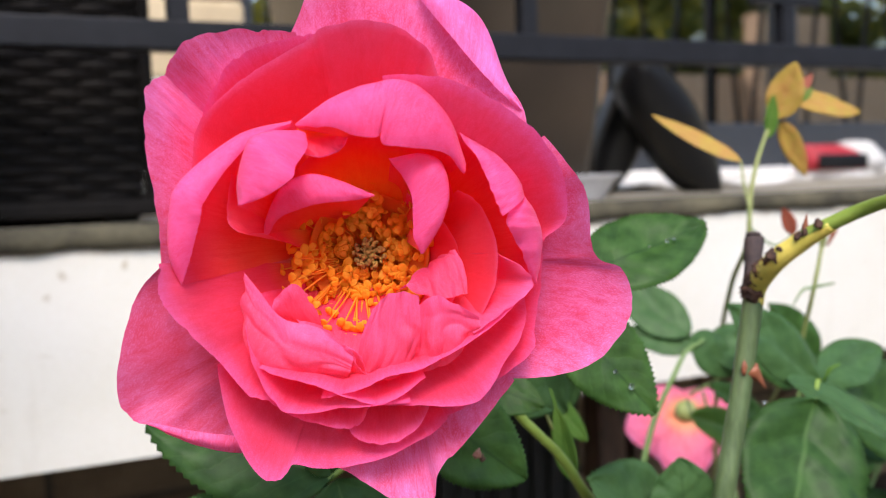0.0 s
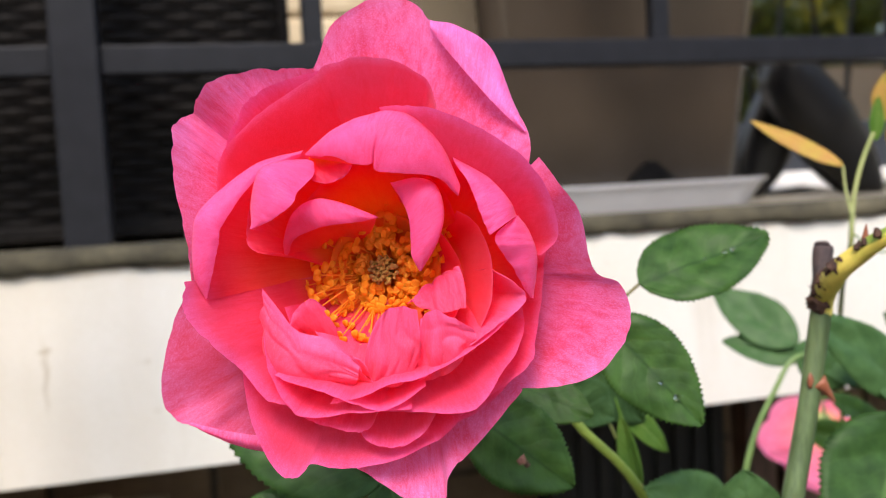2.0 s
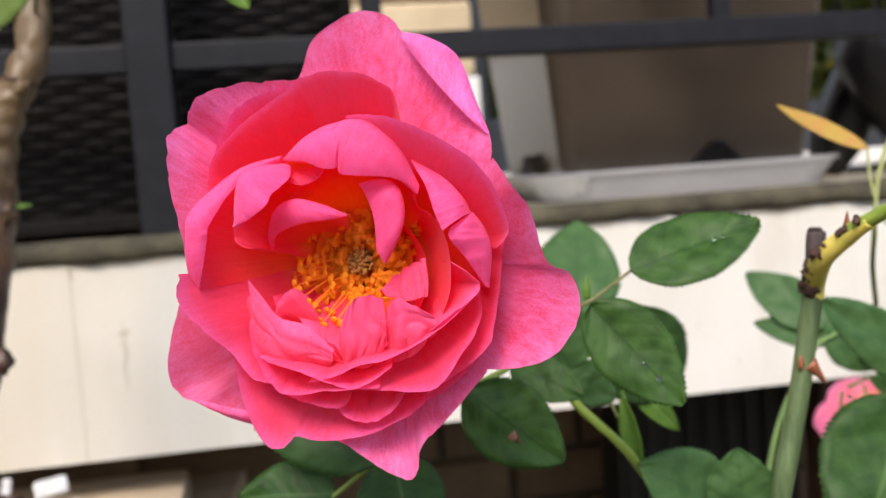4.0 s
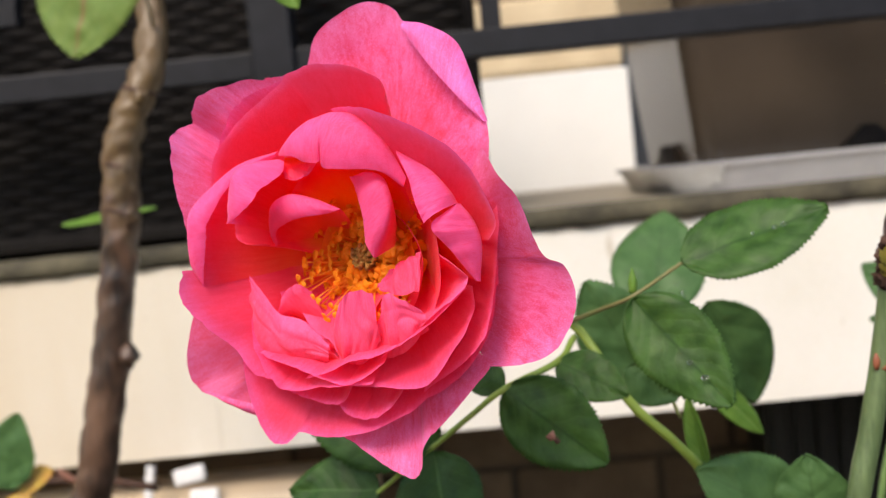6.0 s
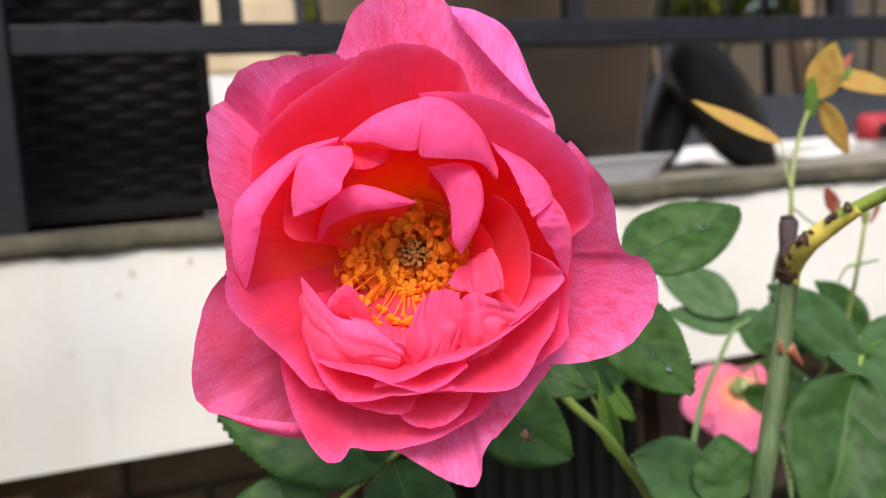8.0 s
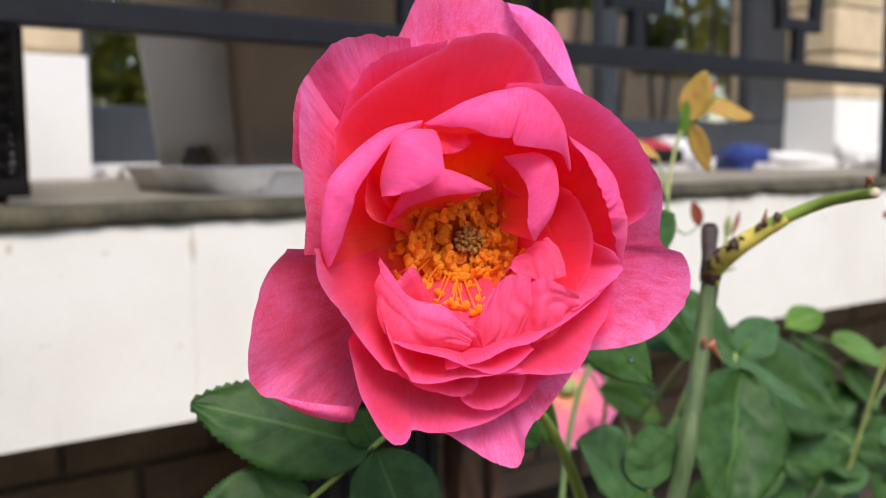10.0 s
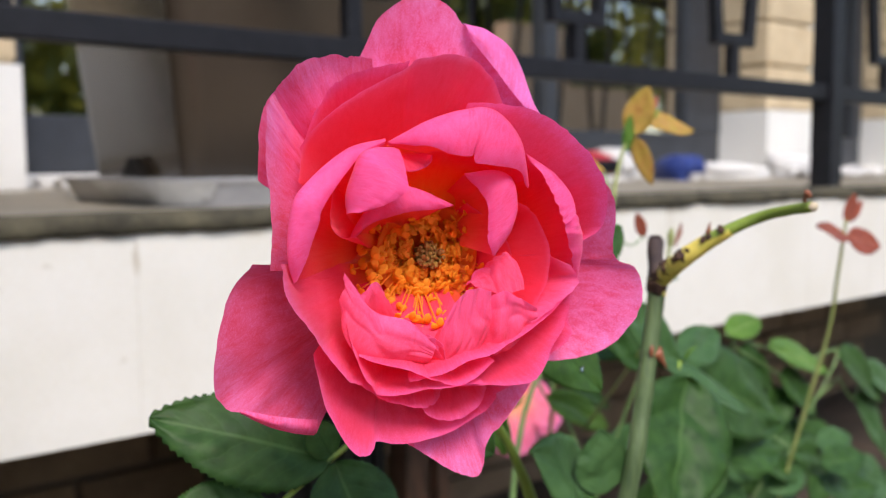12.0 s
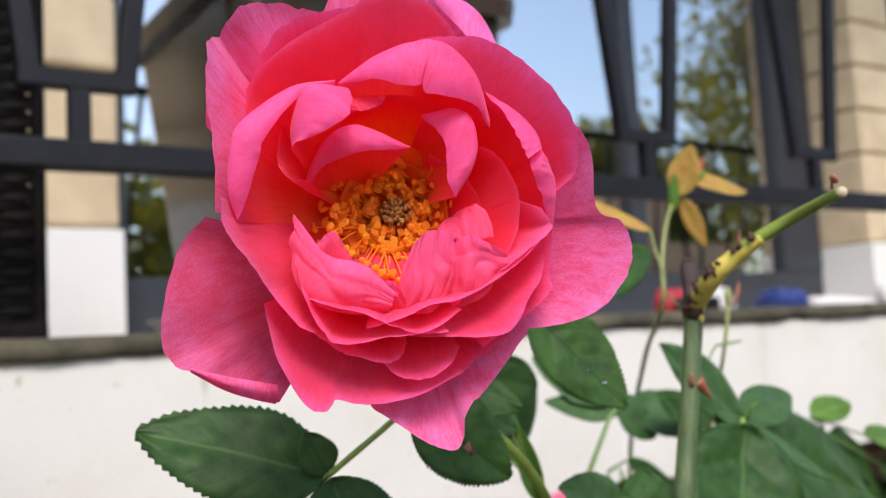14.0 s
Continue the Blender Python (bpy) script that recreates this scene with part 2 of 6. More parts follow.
disc_orange = material("disc_orange", (1.0, 0.30, 0.018), 0.6, other=(0.95, 0.20, 0.02), scale=420, bump=0.0006)
for thin in (anther_gold, filament_gold, disc_orange):
    n, l = thin.node_tree.nodes, thin.node_tree.links
    b, tr, mix = n["Principled BSDF"], n.new("ShaderNodeBsdfTranslucent"), n.new("ShaderNodeMixShader")
    l.new(b.inputs["Base Color"].links[0].from_socket, tr.inputs[0])
    mix.inputs[0].default_value = 0.55
    l.new(b.outputs[0], mix.inputs[1])
    l.new(tr.outputs[0], mix.inputs[2])
    l.new(mix.outputs[0], n["Material Output"].inputs[0])
stigma_brown = material("stigma_brown", (0.40, 0.23, 0.04), 0.7, other=(0.22, 0.09, 0.02), scale=350, bump=0.0005)
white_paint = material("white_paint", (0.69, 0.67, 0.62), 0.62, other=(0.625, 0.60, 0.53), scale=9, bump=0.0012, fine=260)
n, l = white_paint.node_tree.nodes, white_paint.node_tree.links
co, mp, run, spots = n.new("ShaderNodeTexCoord"), n.new("ShaderNodeMapping"), n.new("ShaderNodeTexNoise"), n.new("ShaderNodeTexNoise")
mp.inputs["Scale"].default_value = (1, 1, 0.12)
l.new(co.outputs["Object"], mp.inputs[0])
l.new(mp.outputs[0], run.inputs[0])
l.new(co.outputs["Object"], spots.inputs[0])
run.inputs["Scale"].default_value, run.inputs["Detail"].default_value = 26, 5
spots.inputs["Scale"].default_value, spots.inputs["Detail"].default_value = 75, 4
dirt = n.new("ShaderNodeMix")
dirt.data_type = "RGBA"
dirt.inputs[7].default_value = (0.34, 0.27, 0.17, 1)
amount = None
for tex, lo, hi, most in ((run, 0.62, 0.80, 0.30), (spots, 0.70, 0.78, 0.40)):
    rng_node = n.new("ShaderNodeMapRange")
    for slot, val in ((1, lo), (2, hi), (3, 0.0), (4, most)):
        rng_node.inputs[slot].default_value = val
    l.new(tex.outputs[0], rng_node.inputs[0])
    if amount is None:
        amount = rng_node.outputs[0]
    else:
        both = n.new("ShaderNodeMath")
        both.operation = "MAXIMUM"
        l.new(amount, both.inputs[0])
        l.new(rng_node.outputs[0], both.inputs[1])
        amount = both.outputs[0]
# rust spots, a scratch, a smear at a joint, and dirt run down from the nosing
def stain(x, z, wide, high, most):
    global amount
    off, far, fall, top = n.new("ShaderNodeMapping"), n.new("ShaderNodeVectorMath"), n.new("ShaderNodeMapRange"), n.new("ShaderNodeMath")
    off.vector_type = "TEXTURE"
    off.inputs["Location"].default_value, off.inputs["Scale"].default_value = (x, 0.756, z), (wide, 0.1, high)
    wob = n.new("ShaderNodeVectorMath")
    wob.operation = "MULTIPLY_ADD"
    wob.inputs[1].default_value = (0.010, 0, 0.010)
    l.new(spots.outputs["Color"], wob.inputs[0])
    l.new(co.outputs["Object"], wob.inputs[2])
    l.new(wob.outputs[0], off.inputs[0])
    far.operation = "LENGTH"
    l.new(off.outputs[0], far.inputs[0])
    for slot, val in ((1, 1.0), (2, 0.2), (3, 0.0), (4, most)):
        fall.inputs[slot].default_value = val
    l.new(far.outputs["Value"], fall.inputs[0])
    top.operation = "MAXIMUM"
    l.new(fall.outputs[0], top.inputs[0])
    l.new(amount, top.inputs[1])
    amount = top.outputs[0]


for blot_at in ((0.145, 1.207, 0.0035, 0.0060, 0.75), (0.098, 1.202, 0.0045, 0.0050, 0.55), (0.083, 1.143, 0.0080, 0.0012, 0.35), (-0.030, 1.139, 0.0032, 0.034, 0.55), (-0.030, 1.160, 0.0060, 0.0040, 0.8), (-0.068, 1.215, 0.003, 0.012, 0.7), (0.286, 1.20, 0.0045, 0.018, 0.5), (0.43, 1.205, 0.004, 0.006, 0.5)):
    stain(*blot_at)
level, drip, edge_dirt, most_dirt = n.new("ShaderNodeSeparateXYZ"), n.new("ShaderNodeMath"), n.new("ShaderNodeMapRange"), n.new("ShaderNodeMath")
l.new(co.outputs["Object"], level.inputs[0])
drip.operation = "MULTIPLY_ADD"
drip.inputs[1].default_value = 0.030
l.new(run.outputs[0], drip.inputs[0])
l.new(level.outputs[2], drip.inputs[2])
for slot, val in ((1, 1.2265), (2, 1.2345), (3, 0.0), (4, 0.75)):
    edge_dirt.inputs[slot].default_value = val
l.new(drip.outputs[0], edge_dirt.inputs[0])
most_dirt.operation = "MAXIMUM"
l.new(edge_dirt.outputs[0], most_dirt.inputs[0])
l.new(amount, most_dirt.inputs[1])
amount = most_dirt.outputs[0]
paint = n["Principled BSDF"].inputs["Base Color"]
plain = paint.links[0].from_socket
# darker, yellowed tint past the railing post: shade painted in, with a cloudy border
where, cloud, edge, shade_tint = n.new("ShaderNodeSeparateXYZ"), n.new("ShaderNodeMath"), n.new("ShaderNodeMapRange"), n.new("ShaderNodeMix")
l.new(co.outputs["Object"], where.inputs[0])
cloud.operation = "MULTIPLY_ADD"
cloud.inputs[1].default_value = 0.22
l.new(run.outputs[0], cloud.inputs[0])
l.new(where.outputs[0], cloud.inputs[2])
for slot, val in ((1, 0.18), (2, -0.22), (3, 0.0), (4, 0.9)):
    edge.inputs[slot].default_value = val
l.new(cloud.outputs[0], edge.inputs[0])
shade_tint.data_type = "RGBA"
shade_tint.inputs[7].default_value = (0.52, 0.43, 0.30, 1)
l.new(edge.outputs[0], shade_tint.inputs[0])
l.new(plain, shade_tint.inputs[6])
plain = shade_tint.outputs[2]
l.new(amount, dirt.inputs[0])
l.new(plain, dirt.inputs[6])
l.new(dirt.outputs[2], paint)
wall_white = material("wall_white", (0.75, 0.75, 0.73), 0.6, other=(0.69, 0.69, 0.67), scale=6, bump=0.001, fine=200)
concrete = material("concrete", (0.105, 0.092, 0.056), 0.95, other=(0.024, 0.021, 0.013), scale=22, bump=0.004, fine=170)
floor_tile = material("floor_tile", (0.40, 0.36, 0.29), 0.6, other=(0.29, 0.26, 0.20), scale=7, bump=0.001, fine=120)
stone = material("stone", (0.66, 0.54, 0.36), 0.8, other=(0.50, 0.39, 0.25), scale=12, bump=0.004, fine=110)
iron = material("iron", (0.015, 0.0155, 0.019), 0.5, other=(0.010, 0.0105, 0.013), scale=60, bump=0.0006, spec=0.18)
wicker = material("wicker", (0.009, 0.0075, 0.007), 0.6, other=(0.004, 0.0035, 0.0035), scale=70, spec=0.10)
clay = material("clay", (0.056, 0.043, 0.032), 0.17, other=(0.045, 0.034, 0.025), scale=10, bump=0.0004, fine=200, spec=0.45)
saucer_grey = material("saucer_grey", (0.44, 0.44, 0.46), 0.16, other=(0.36, 0.36, 0.38), scale=14)
clear_tape = material("clear_tape", (0.72, 0.74, 0.78), 0.10, other=(0.60, 0.62, 0.66), scale=60, bump=0.004, fine=160)
soil = material("soil", (0.07, 0.045, 0.03), 0.95, other=(0.025, 0.018, 0.012), scale=14, bump=0.012, fine=130)
rubber = material("rubber", (0.009, 0.009, 0.010), 0.42, other=(0.006, 0.006, 0.007), scale=40, bump=0.0005, spec=0.28)
dark_frame = material("dark_frame", (0.035, 0.04, 0.05), 0.45, scale=20)
paper = material("paper", (0.80, 0.79, 0.77), 0.7, other=(0.68, 0.67, 0.66), scale=12, bump=0.001)
brick_red = material("brick_red", (0.20, 0.135, 0.085), 0.9, other=(0.12, 0.08, 0.052), scale=16, bump=0.003)
mortar = material("mortar", (0.09, 0.072, 0.055), 0.9, scale=30)
pale_wood = material("pale_wood", (0.66, 0.54, 0.39), 0.75, other=(0.42, 0.31, 0.20), scale=20, bump=0.001, stretch=(0.15, 1, 1))
red_cloth = material("red_cloth", (0.5, 0.03, 0.05), 0.6, scale=60)
blue_cloth = material("blue_cloth", (0.02, 0.05, 0.26), 0.6, scale=60)
white_cloth = material("white_cloth", (0.75, 0.74, 0.73), 0.7, scale=60)
grey_metal = material("grey_metal", (0.006, 0.008, 0.007), 0.5, scale=20)
# near-black for all room surfaces: the unlit room's dimness is put into the colour
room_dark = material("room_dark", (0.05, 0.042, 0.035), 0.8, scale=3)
dew = bpy.data.materials.new("dew")
dew.use_nodes = True
db = dew.node_tree.nodes["Principled BSDF"]
db.inputs["Roughness"].default_value, db.inputs["Transmission Weight"].default_value, db.inputs["IOR"].default_value = 0.0, 1.0, 1.33

# ---- shaping helpers ----


def mesh_of(name, bm, mat, smooth=True):
    me = bpy.data.meshes.new(name)
    bmesh.ops.recalc_face_normals(bm, faces=bm.faces)
    bm.to_mesh(me)
    bm.free()
    me.materials.append(mat)
    if smooth:
        me.polygons.foreach_set("use_smooth", [True] * len(me.polygons))
    return me


def part(name, bm, mat, parent, label="", smooth=False):
    ob = new(name, mesh_of(name, bm, mat, smooth))
    ob.parent = parent
    return tagged(ob, label) if label else ob


def thing(name, label, category, group="", kind="", at=(0, 0, 0)):
    ob = new(name)
    ob.empty_display_size = 0.02
    ob.location = at
    return tagged(ob, label, category, group, kind)


def box(lo, hi, bevel=0.0, bm=None):
    bm = bm or bmesh.new()
    c, s = [(a + b) / 2 for a, b in zip(lo, hi)], [b - a for a, b in zip(lo, hi)]
    made = bmesh.ops.create_cube(bm, size=1, matrix=Matrix.Translation(c) @ Matrix.Diagonal((*s, 1)))
    if bevel:
        edges = {e for v in made["verts"] for e in v.link_edges}
        bmesh.ops.bevel(bm, geom=list(edges), offset=bevel, segments=2, affect="EDGES", profile=0.5)
    return bm


def curve_points(pts, count):
    """A smooth run of points through a few given ones."""
    p = [Vector(q) for q in pts]
    if len(p) == 2:
        return [p[0].lerp(p[1], i / (count - 1)) for i in range(count)]
    ext = [2 * p[0] - p[1], *p, 2 * p[-1] - p[-2]]
    out = []
    for i in range(count):
        x = i / (count - 1) * (len(p) - 1)
        k = min(int(x), len(p) - 2)
        f = x - k
        a, b, c, d = ext[k : k + 4]
        out.append(0.5 * ((2 * b) + (c - a) * f + (2 * a - 5 * b + 4 * c - d) * f * f + (3 * b - a - 3 * c + d) * f**3))
    return out


def tube(pts, radii, sides=10, count=24, bm=None, rough=0.0, cap=True):
    """A round stem through a few points, with its radius at start and end (or more)."""
    bm = bm or bmesh.new()
    line = curve_points(pts, count)
    rad = [np.interp(i / (count - 1), np.linspace(0, 1, len(radii)), radii) for i in range(count)]
    rings, side = [], None
    for i, q in enumerate(line):
        along = (line[min(i + 1, count - 1)] - line[max(i - 1, 0)]).normalized()
        side = along.orthogonal().normalized() if side is None else (side - along * side.dot(along)).normalized()
        up = along.cross(side)
        ring = []
        for k in range(sides):
            a = 2 * math.pi * k / sides
            r = rad[i]
            if rough:
                r *= 1 + rough * noise.noise(Vector((q.x * 180, q.y * 180 + math.cos(a), q.z * 90 + math.sin(a))))
            ring.append(bm.verts.new(q + (side * math.cos(a) + up * math.sin(a)) * r))
        rings.append(ring)
    for a, b in zip(rings, rings[1:]):
        for k in range(sides):
            bm.faces.new((a[k], a[(k + 1) % sides], b[(k + 1) % sides], b[k]))
    if cap:
        bm.faces.new(rings[0][::-1])
        bm.faces.new(rings[-1])
    return bm


def world_of(ob):
    m = ob.matrix_basis.copy()
    return world_of(ob.parent) @ ob.matrix_parent_inverse @ m if ob.parent else m


def piece(name, bm, mat, parent, label="", smooth=False):
    """A part whose mesh is given in the world's metres."""
    ob = part(name, bm, mat, parent, label, smooth)
    ob.matrix_parent_inverse = world_of(parent).inverted()
    return ob


def solid(name, bm, mat, label, category="", group="", kind="", smooth=False):
    return tagged(new(name, mesh_of(name, bm, mat, smooth)), label, category, group, kind)


# ---- the large structure ----
FLOOR, FRONT, GROUND = 1.2295, 0.756, 0.62

bm = bmesh.new()
bmesh.ops.create_grid(bm, x_segments=120, y_segments=120, size=30)
for v in bm.verts:
    v.co.z = GROUND + 0.03 * noise.noise(v.co * 2.1) + 0.01 * noise.noise(v.co * 9)
solid("ground", bm, soil, "dark damp garden soil", kind="structure", smooth=True)

solid("floor", box((-4, FRONT + 0.012, 1.06), (8, 2.45, FLOOR)), floor_tile, "beige tiled terrace floor slab", kind="structure")

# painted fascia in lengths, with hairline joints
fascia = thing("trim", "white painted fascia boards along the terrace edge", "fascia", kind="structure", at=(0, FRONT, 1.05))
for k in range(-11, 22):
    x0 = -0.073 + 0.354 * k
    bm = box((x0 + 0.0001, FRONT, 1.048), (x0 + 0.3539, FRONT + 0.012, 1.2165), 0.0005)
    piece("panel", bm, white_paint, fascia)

# weathered concrete nosing with a ragged lower edge
bm = bmesh.new()
xs = np.arange(-4, 8, 0.012)
profile = [(0.012, 1.2165), (-0.004, 1.2165), (-0.006, 1.2240), (-0.003, 1.2318), (0.010, 1.2345), (0.045, 1.2335), (0.056, 1.2165)]
rows = []
for x in xs:
    row = []
    for k, (dy, z) in enumerate(profile):
        q = Vector((x * 22, k * 1.7, 3.1))
        wob = noise.noise(q) * 0.0022 + noise.noise(q * 3.3) * 0.0016
        row.append(bm.verts.new((x, FRONT + dy + (wob if 0 < k < 5 else 0), z + (wob * 1.1 if k in (0, 1, 2, 3) else wob * 0.3))))
    rows.append(row)
for a, b in zip(rows, rows[1:]):
    for k in range(len(profile) - 1):
        bm.faces.new((a[k], a[k + 1], b[k + 1], b[k]))
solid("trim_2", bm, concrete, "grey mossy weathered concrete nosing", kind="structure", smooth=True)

# brick wall under the slab, set back
under = solid("wall_south", box((-4, 1.36, GROUND - 0.2), (8, 1.42, 1.06)), mortar, "brown brick wall under the terrace", kind="structure")

# porch roof, unseen and added to shade the terrace; beam, side walls
solid("ceiling", box((-4.2, 0.70, 3.55), (8.2, 2.6, 3.75)), wall_white, "white porch ceiling, out of view, added to shade the terrace", kind="structure")
solid("wall_west", box((-4.2, 1.1, FLOOR), (-4.0, 2.6, 3.55)), stone, "beige stone end wall", kind="structure")
solid("wall_east", box((8.0, 1.1, FLOOR), (8.2, 2.6, 3.55)), stone, "beige stone end wall", kind="structure")

# stone pillars on white plinths


def pillar(name, x0, x1, y0=1.886, y1=2.32):
    p = thing(name, "beige dressed stone pillar on a white painted plinth", "pillar", kind="structure", at=((x0 + x1) / 2, y0, FLOOR))
    piece("plinth", box((x0, y0, FLOOR), (x1, y1, 1.466), 0.004), wall_white, p, "white painted plinth")
    piece("core", box((x0 + 0.022, y0 + 0.022, 1.466), (x1 - 0.022, y1, 3.55)), mortar, p)
    z = 1.466
    while z < 3.5:
        bm = box((x0 + 0.006, y0 + 0.006, z + 0.003), (x1 - 0.006, y1, z + 0.157), 0.012)
        piece("stone_course", bm, stone, p)
        z += 0.16
    return p


pillar("pillar", 0.02, 0.525)
pillar("pillar", 3.07, 3.39)
pillar("pillar", 4.15, 4.90)
pillar("pillar", -3.9, -2.4)
pillar("pillar", 6.0, 7.2)

# windows between the pillars
mg = bpy.data.materials.new("window_glass")
mg.use_nodes = True
nt, nl = mg.node_tree.nodes, mg.node_tree.links
fr, gl, tp, mx = nt.new("ShaderNodeFresnel"), nt.new("ShaderNodeBsdfGlossy"), nt.new("ShaderNodeBsdfTransparent"), nt.new("ShaderNodeMixShader")
fr.inputs[0].default_value = 10.0
gl.inputs["Roughness"].default_value = 0.01
tp.inputs[0].default_value = (0.30, 0.32, 0.31, 1)
nl.new(fr.outputs[0], mx.inputs[0])
nl.new(tp.outputs[0], mx.inputs[1])
nl.new(gl.outputs[0], mx.inputs[2])
nl.new(mx.outputs[0], nt["Material Output"].inputs[0])


def window(name, x0, x1, bars, jamb=0.06):
    w = thing(name, "tall dark-framed window reflecting sky and trees", "window", kind="structure", at=((x0 + x1) / 2, 2.12, FLOOR))
    piece("kick_panel", box((x0, 2.09, FLOOR), (x1, 2.15, 1.385), 0.004), dark_frame, w, "dark bottom rail")
    piece("head", box((x0, 2.09, 3.3), (x1, 2.15, 3.55)), dark_frame, w)
    edges = [x0 + 0.03, *bars, x1 - jamb + 0.03]
    for b in edges:
        wide = jamb if b == edges[-1] else 0.06
        piece("mullion", box((b - 0.03, 2.085, 1.385), (b - 0.03 + wide, 2.155, 3.3), 0.004), dark_frame, w)
    for a, b in zip(edges, edges[1:]):
        piece("pane", box((a + 0.03, 2.115, 1.385), (b - 0.03, 2.125, 3.3)), mg, w)
    return w


# right jamb widened beyond its frame: the extra dark strip stands for shaded pane
window("window_1", 0.525, 3.07, (1.33, 2.16), 0.21)
window("window_2", -2.4, 0.02, (-1.6, -0.8))
window("window_3", 4.90, 6.0, (5.45,))
window("window_4", 3.39, 4.15, ())
solid("trim_3", box((0.525, 1.99, FLOOR), (6.0, 2.089, 1.259), 0.004), paper, "white stone threshold under the windows", kind="structure")
# room behind the glass, its darkness painted into walls, floor and ceiling
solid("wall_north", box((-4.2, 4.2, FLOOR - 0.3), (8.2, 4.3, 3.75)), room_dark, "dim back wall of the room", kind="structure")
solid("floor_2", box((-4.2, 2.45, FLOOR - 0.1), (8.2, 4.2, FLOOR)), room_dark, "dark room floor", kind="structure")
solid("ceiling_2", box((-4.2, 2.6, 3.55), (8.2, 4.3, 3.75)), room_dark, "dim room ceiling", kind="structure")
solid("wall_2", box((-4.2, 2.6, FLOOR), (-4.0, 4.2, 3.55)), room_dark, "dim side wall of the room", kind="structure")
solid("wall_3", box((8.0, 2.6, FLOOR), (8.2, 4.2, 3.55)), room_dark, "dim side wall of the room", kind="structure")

# ---- railing ----
RAIL_Y = 0.82
rail = thing("railing", "dark grey iron railing with flared bar frames", "railing", at=(0, RAIL_Y, FLOOR))
for px in (-1.505, 0.0, 1.505, 3.01, 4.515):
    post = piece("post", box((px - 0.019, RAIL_Y - 0.019, FLOOR), (px + 0.019, RAIL_Y + 0.019, 2.24), 0.002), iron, rail)
    piece("foot_plate", box((px - 0.024, RAIL_Y - 0.024, FLOOR), (px + 0.024, RAIL_Y + 0.024, FLOOR + 0.004), 0.001), iron, post)
for a, b in ((-1.505, 0), (0, 1.505), (1.505, 3.01), (3.01, 4.515)):
    piece("bottom_rail", box((a + 0.019, RAIL_Y - 0.012, 1.376), (b - 0.019, RAIL_Y + 0.012, 1.401), 0.002), iron, rail)
    piece("top_rail", box((a + 0.019, RAIL_Y - 0.016, 2.16), (b - 0.019, RAIL_Y + 0.016, 2.195), 0.002), iron, rail)
    for k in range(4):
        cx = a + 0.2 + 0.3415 * k
        piece("stub", box((cx - 0.009, RAIL_Y - 0.008, 1.401), (cx + 0.009, RAIL_Y + 0.008, 1.446), 0.0015), iron, rail)
        piece("cross_bar", box((cx - 0.049, RAIL_Y - 0.008, 1.446), (cx + 0.049, RAIL_Y + 0.008, 1.463), 0.0015), iron, rail)
        for s in (-1, 1):
            bm = box((-0.0085, -0.008, 0), (0.0085, 0.008, 0.70), 0.0015)
            lean = math.atan2(0.084 * s, 0.70)
            bmesh.ops.transform(bm, matrix=Matrix.Translation((cx + 0.0405 * s, RAIL_Y, 1.461)) @ Matrix.Rotation(lean, 4, "Y"), verts=bm.verts)
            piece("bar", bm, iron, rail)

# ---- planter, saucer ----


def tapered(lo, hi, z0, z1, round0, round1, rings=1):
    """A square vessel wall with rounded corners: plan at the foot and at the top, as (x0, y0, x1, y1)."""
    bm, loops = bmesh.new(), []
    for i in range(rings + 1):
        f = i / rings
        x0, y0, x1, y1 = (a + (b - a) * f for a, b in zip(lo, hi))
        r, ring = round0 + (round1 - round0) * f, []
        for cx, cy, start in ((x1 - r, y1 - r, 0), (x0 + r, y1 - r, 90), (x0 + r, y0 + r, 180), (x1 - r, y0 + r, 270)):
            for k in range(7):
                a = radians(start + 15 * k)
                ring.append(bm.verts.new((cx + r * math.cos(a), cy + r * math.sin(a), z0 + (z1 - z0) * f)))
        loops.append(ring)
    for a, b in zip(loops, loops[1:]):
        for k in range(len(a)):
            bm.faces.new((a[k], a[(k + 1) % len(a)], b[(k + 1) % len(a)], b[k]))
    bm.faces.new(loops[0][::-1])
    bm.faces.new(loops[-1])
    return bm


planter = thing("planter", "large square taupe planter with a thick rim", "planter", at=(0.555, 1.07, FLOOR + 0.031))
piece("body", tapered((0.412, 0.935, 0.700, 1.215), (0.375, 0.898, 0.737, 1.252), 1.2605, 1.608, 0.022, 0.028), clay, planter, smooth=False)
piece("rim", tapered((0.362, 0.885, 0.750, 1.265), (0.358, 0.881, 0.754, 1.269), 1.607, 1.632, 0.034, 0.036), clay, planter)
# solid near-black wedges stand for the dark inside the drain openings
for cx, cy, dx, dy in ((0.402, 1.06, 0, 1), (0.585, 0.93, 1, 0)):
    bm = bmesh.new()
    for s in (-0.0035, 0.006):
        for u, z in ((-0.030, 0), (0.030, 0), (0.006, 0.022), (-0.006, 0.022)):
            bm.verts.new((cx + dx * u + dy * s, cy + dy * u + dx * s, 1.2612 + z))
    bm.verts.ensure_lookup_table()
    v = bm.verts
    for f in ((0, 1, 2, 3), (4, 5, 6, 7), (0, 1, 5, 4), (1, 2, 6, 5), (2, 3, 7, 6), (3, 0, 4, 7)):
        bm.faces.new([v[i] for i in f])
    piece("drain_notch", bm, wicker, planter, "near-black wedge painted as the dark of a drain opening")
saucer = thing("saucer", "pale grey plastic plant saucer under the planter", "saucer", at=(0.555, 1.07, FLOOR))
piece("dish", tapered((0.385, 0.912, 0.717, 1.232), (0.370, 0.897, 0.731, 1.247), FLOOR, 1.2560, 0.05, 0.055), saucer_grey, saucer)
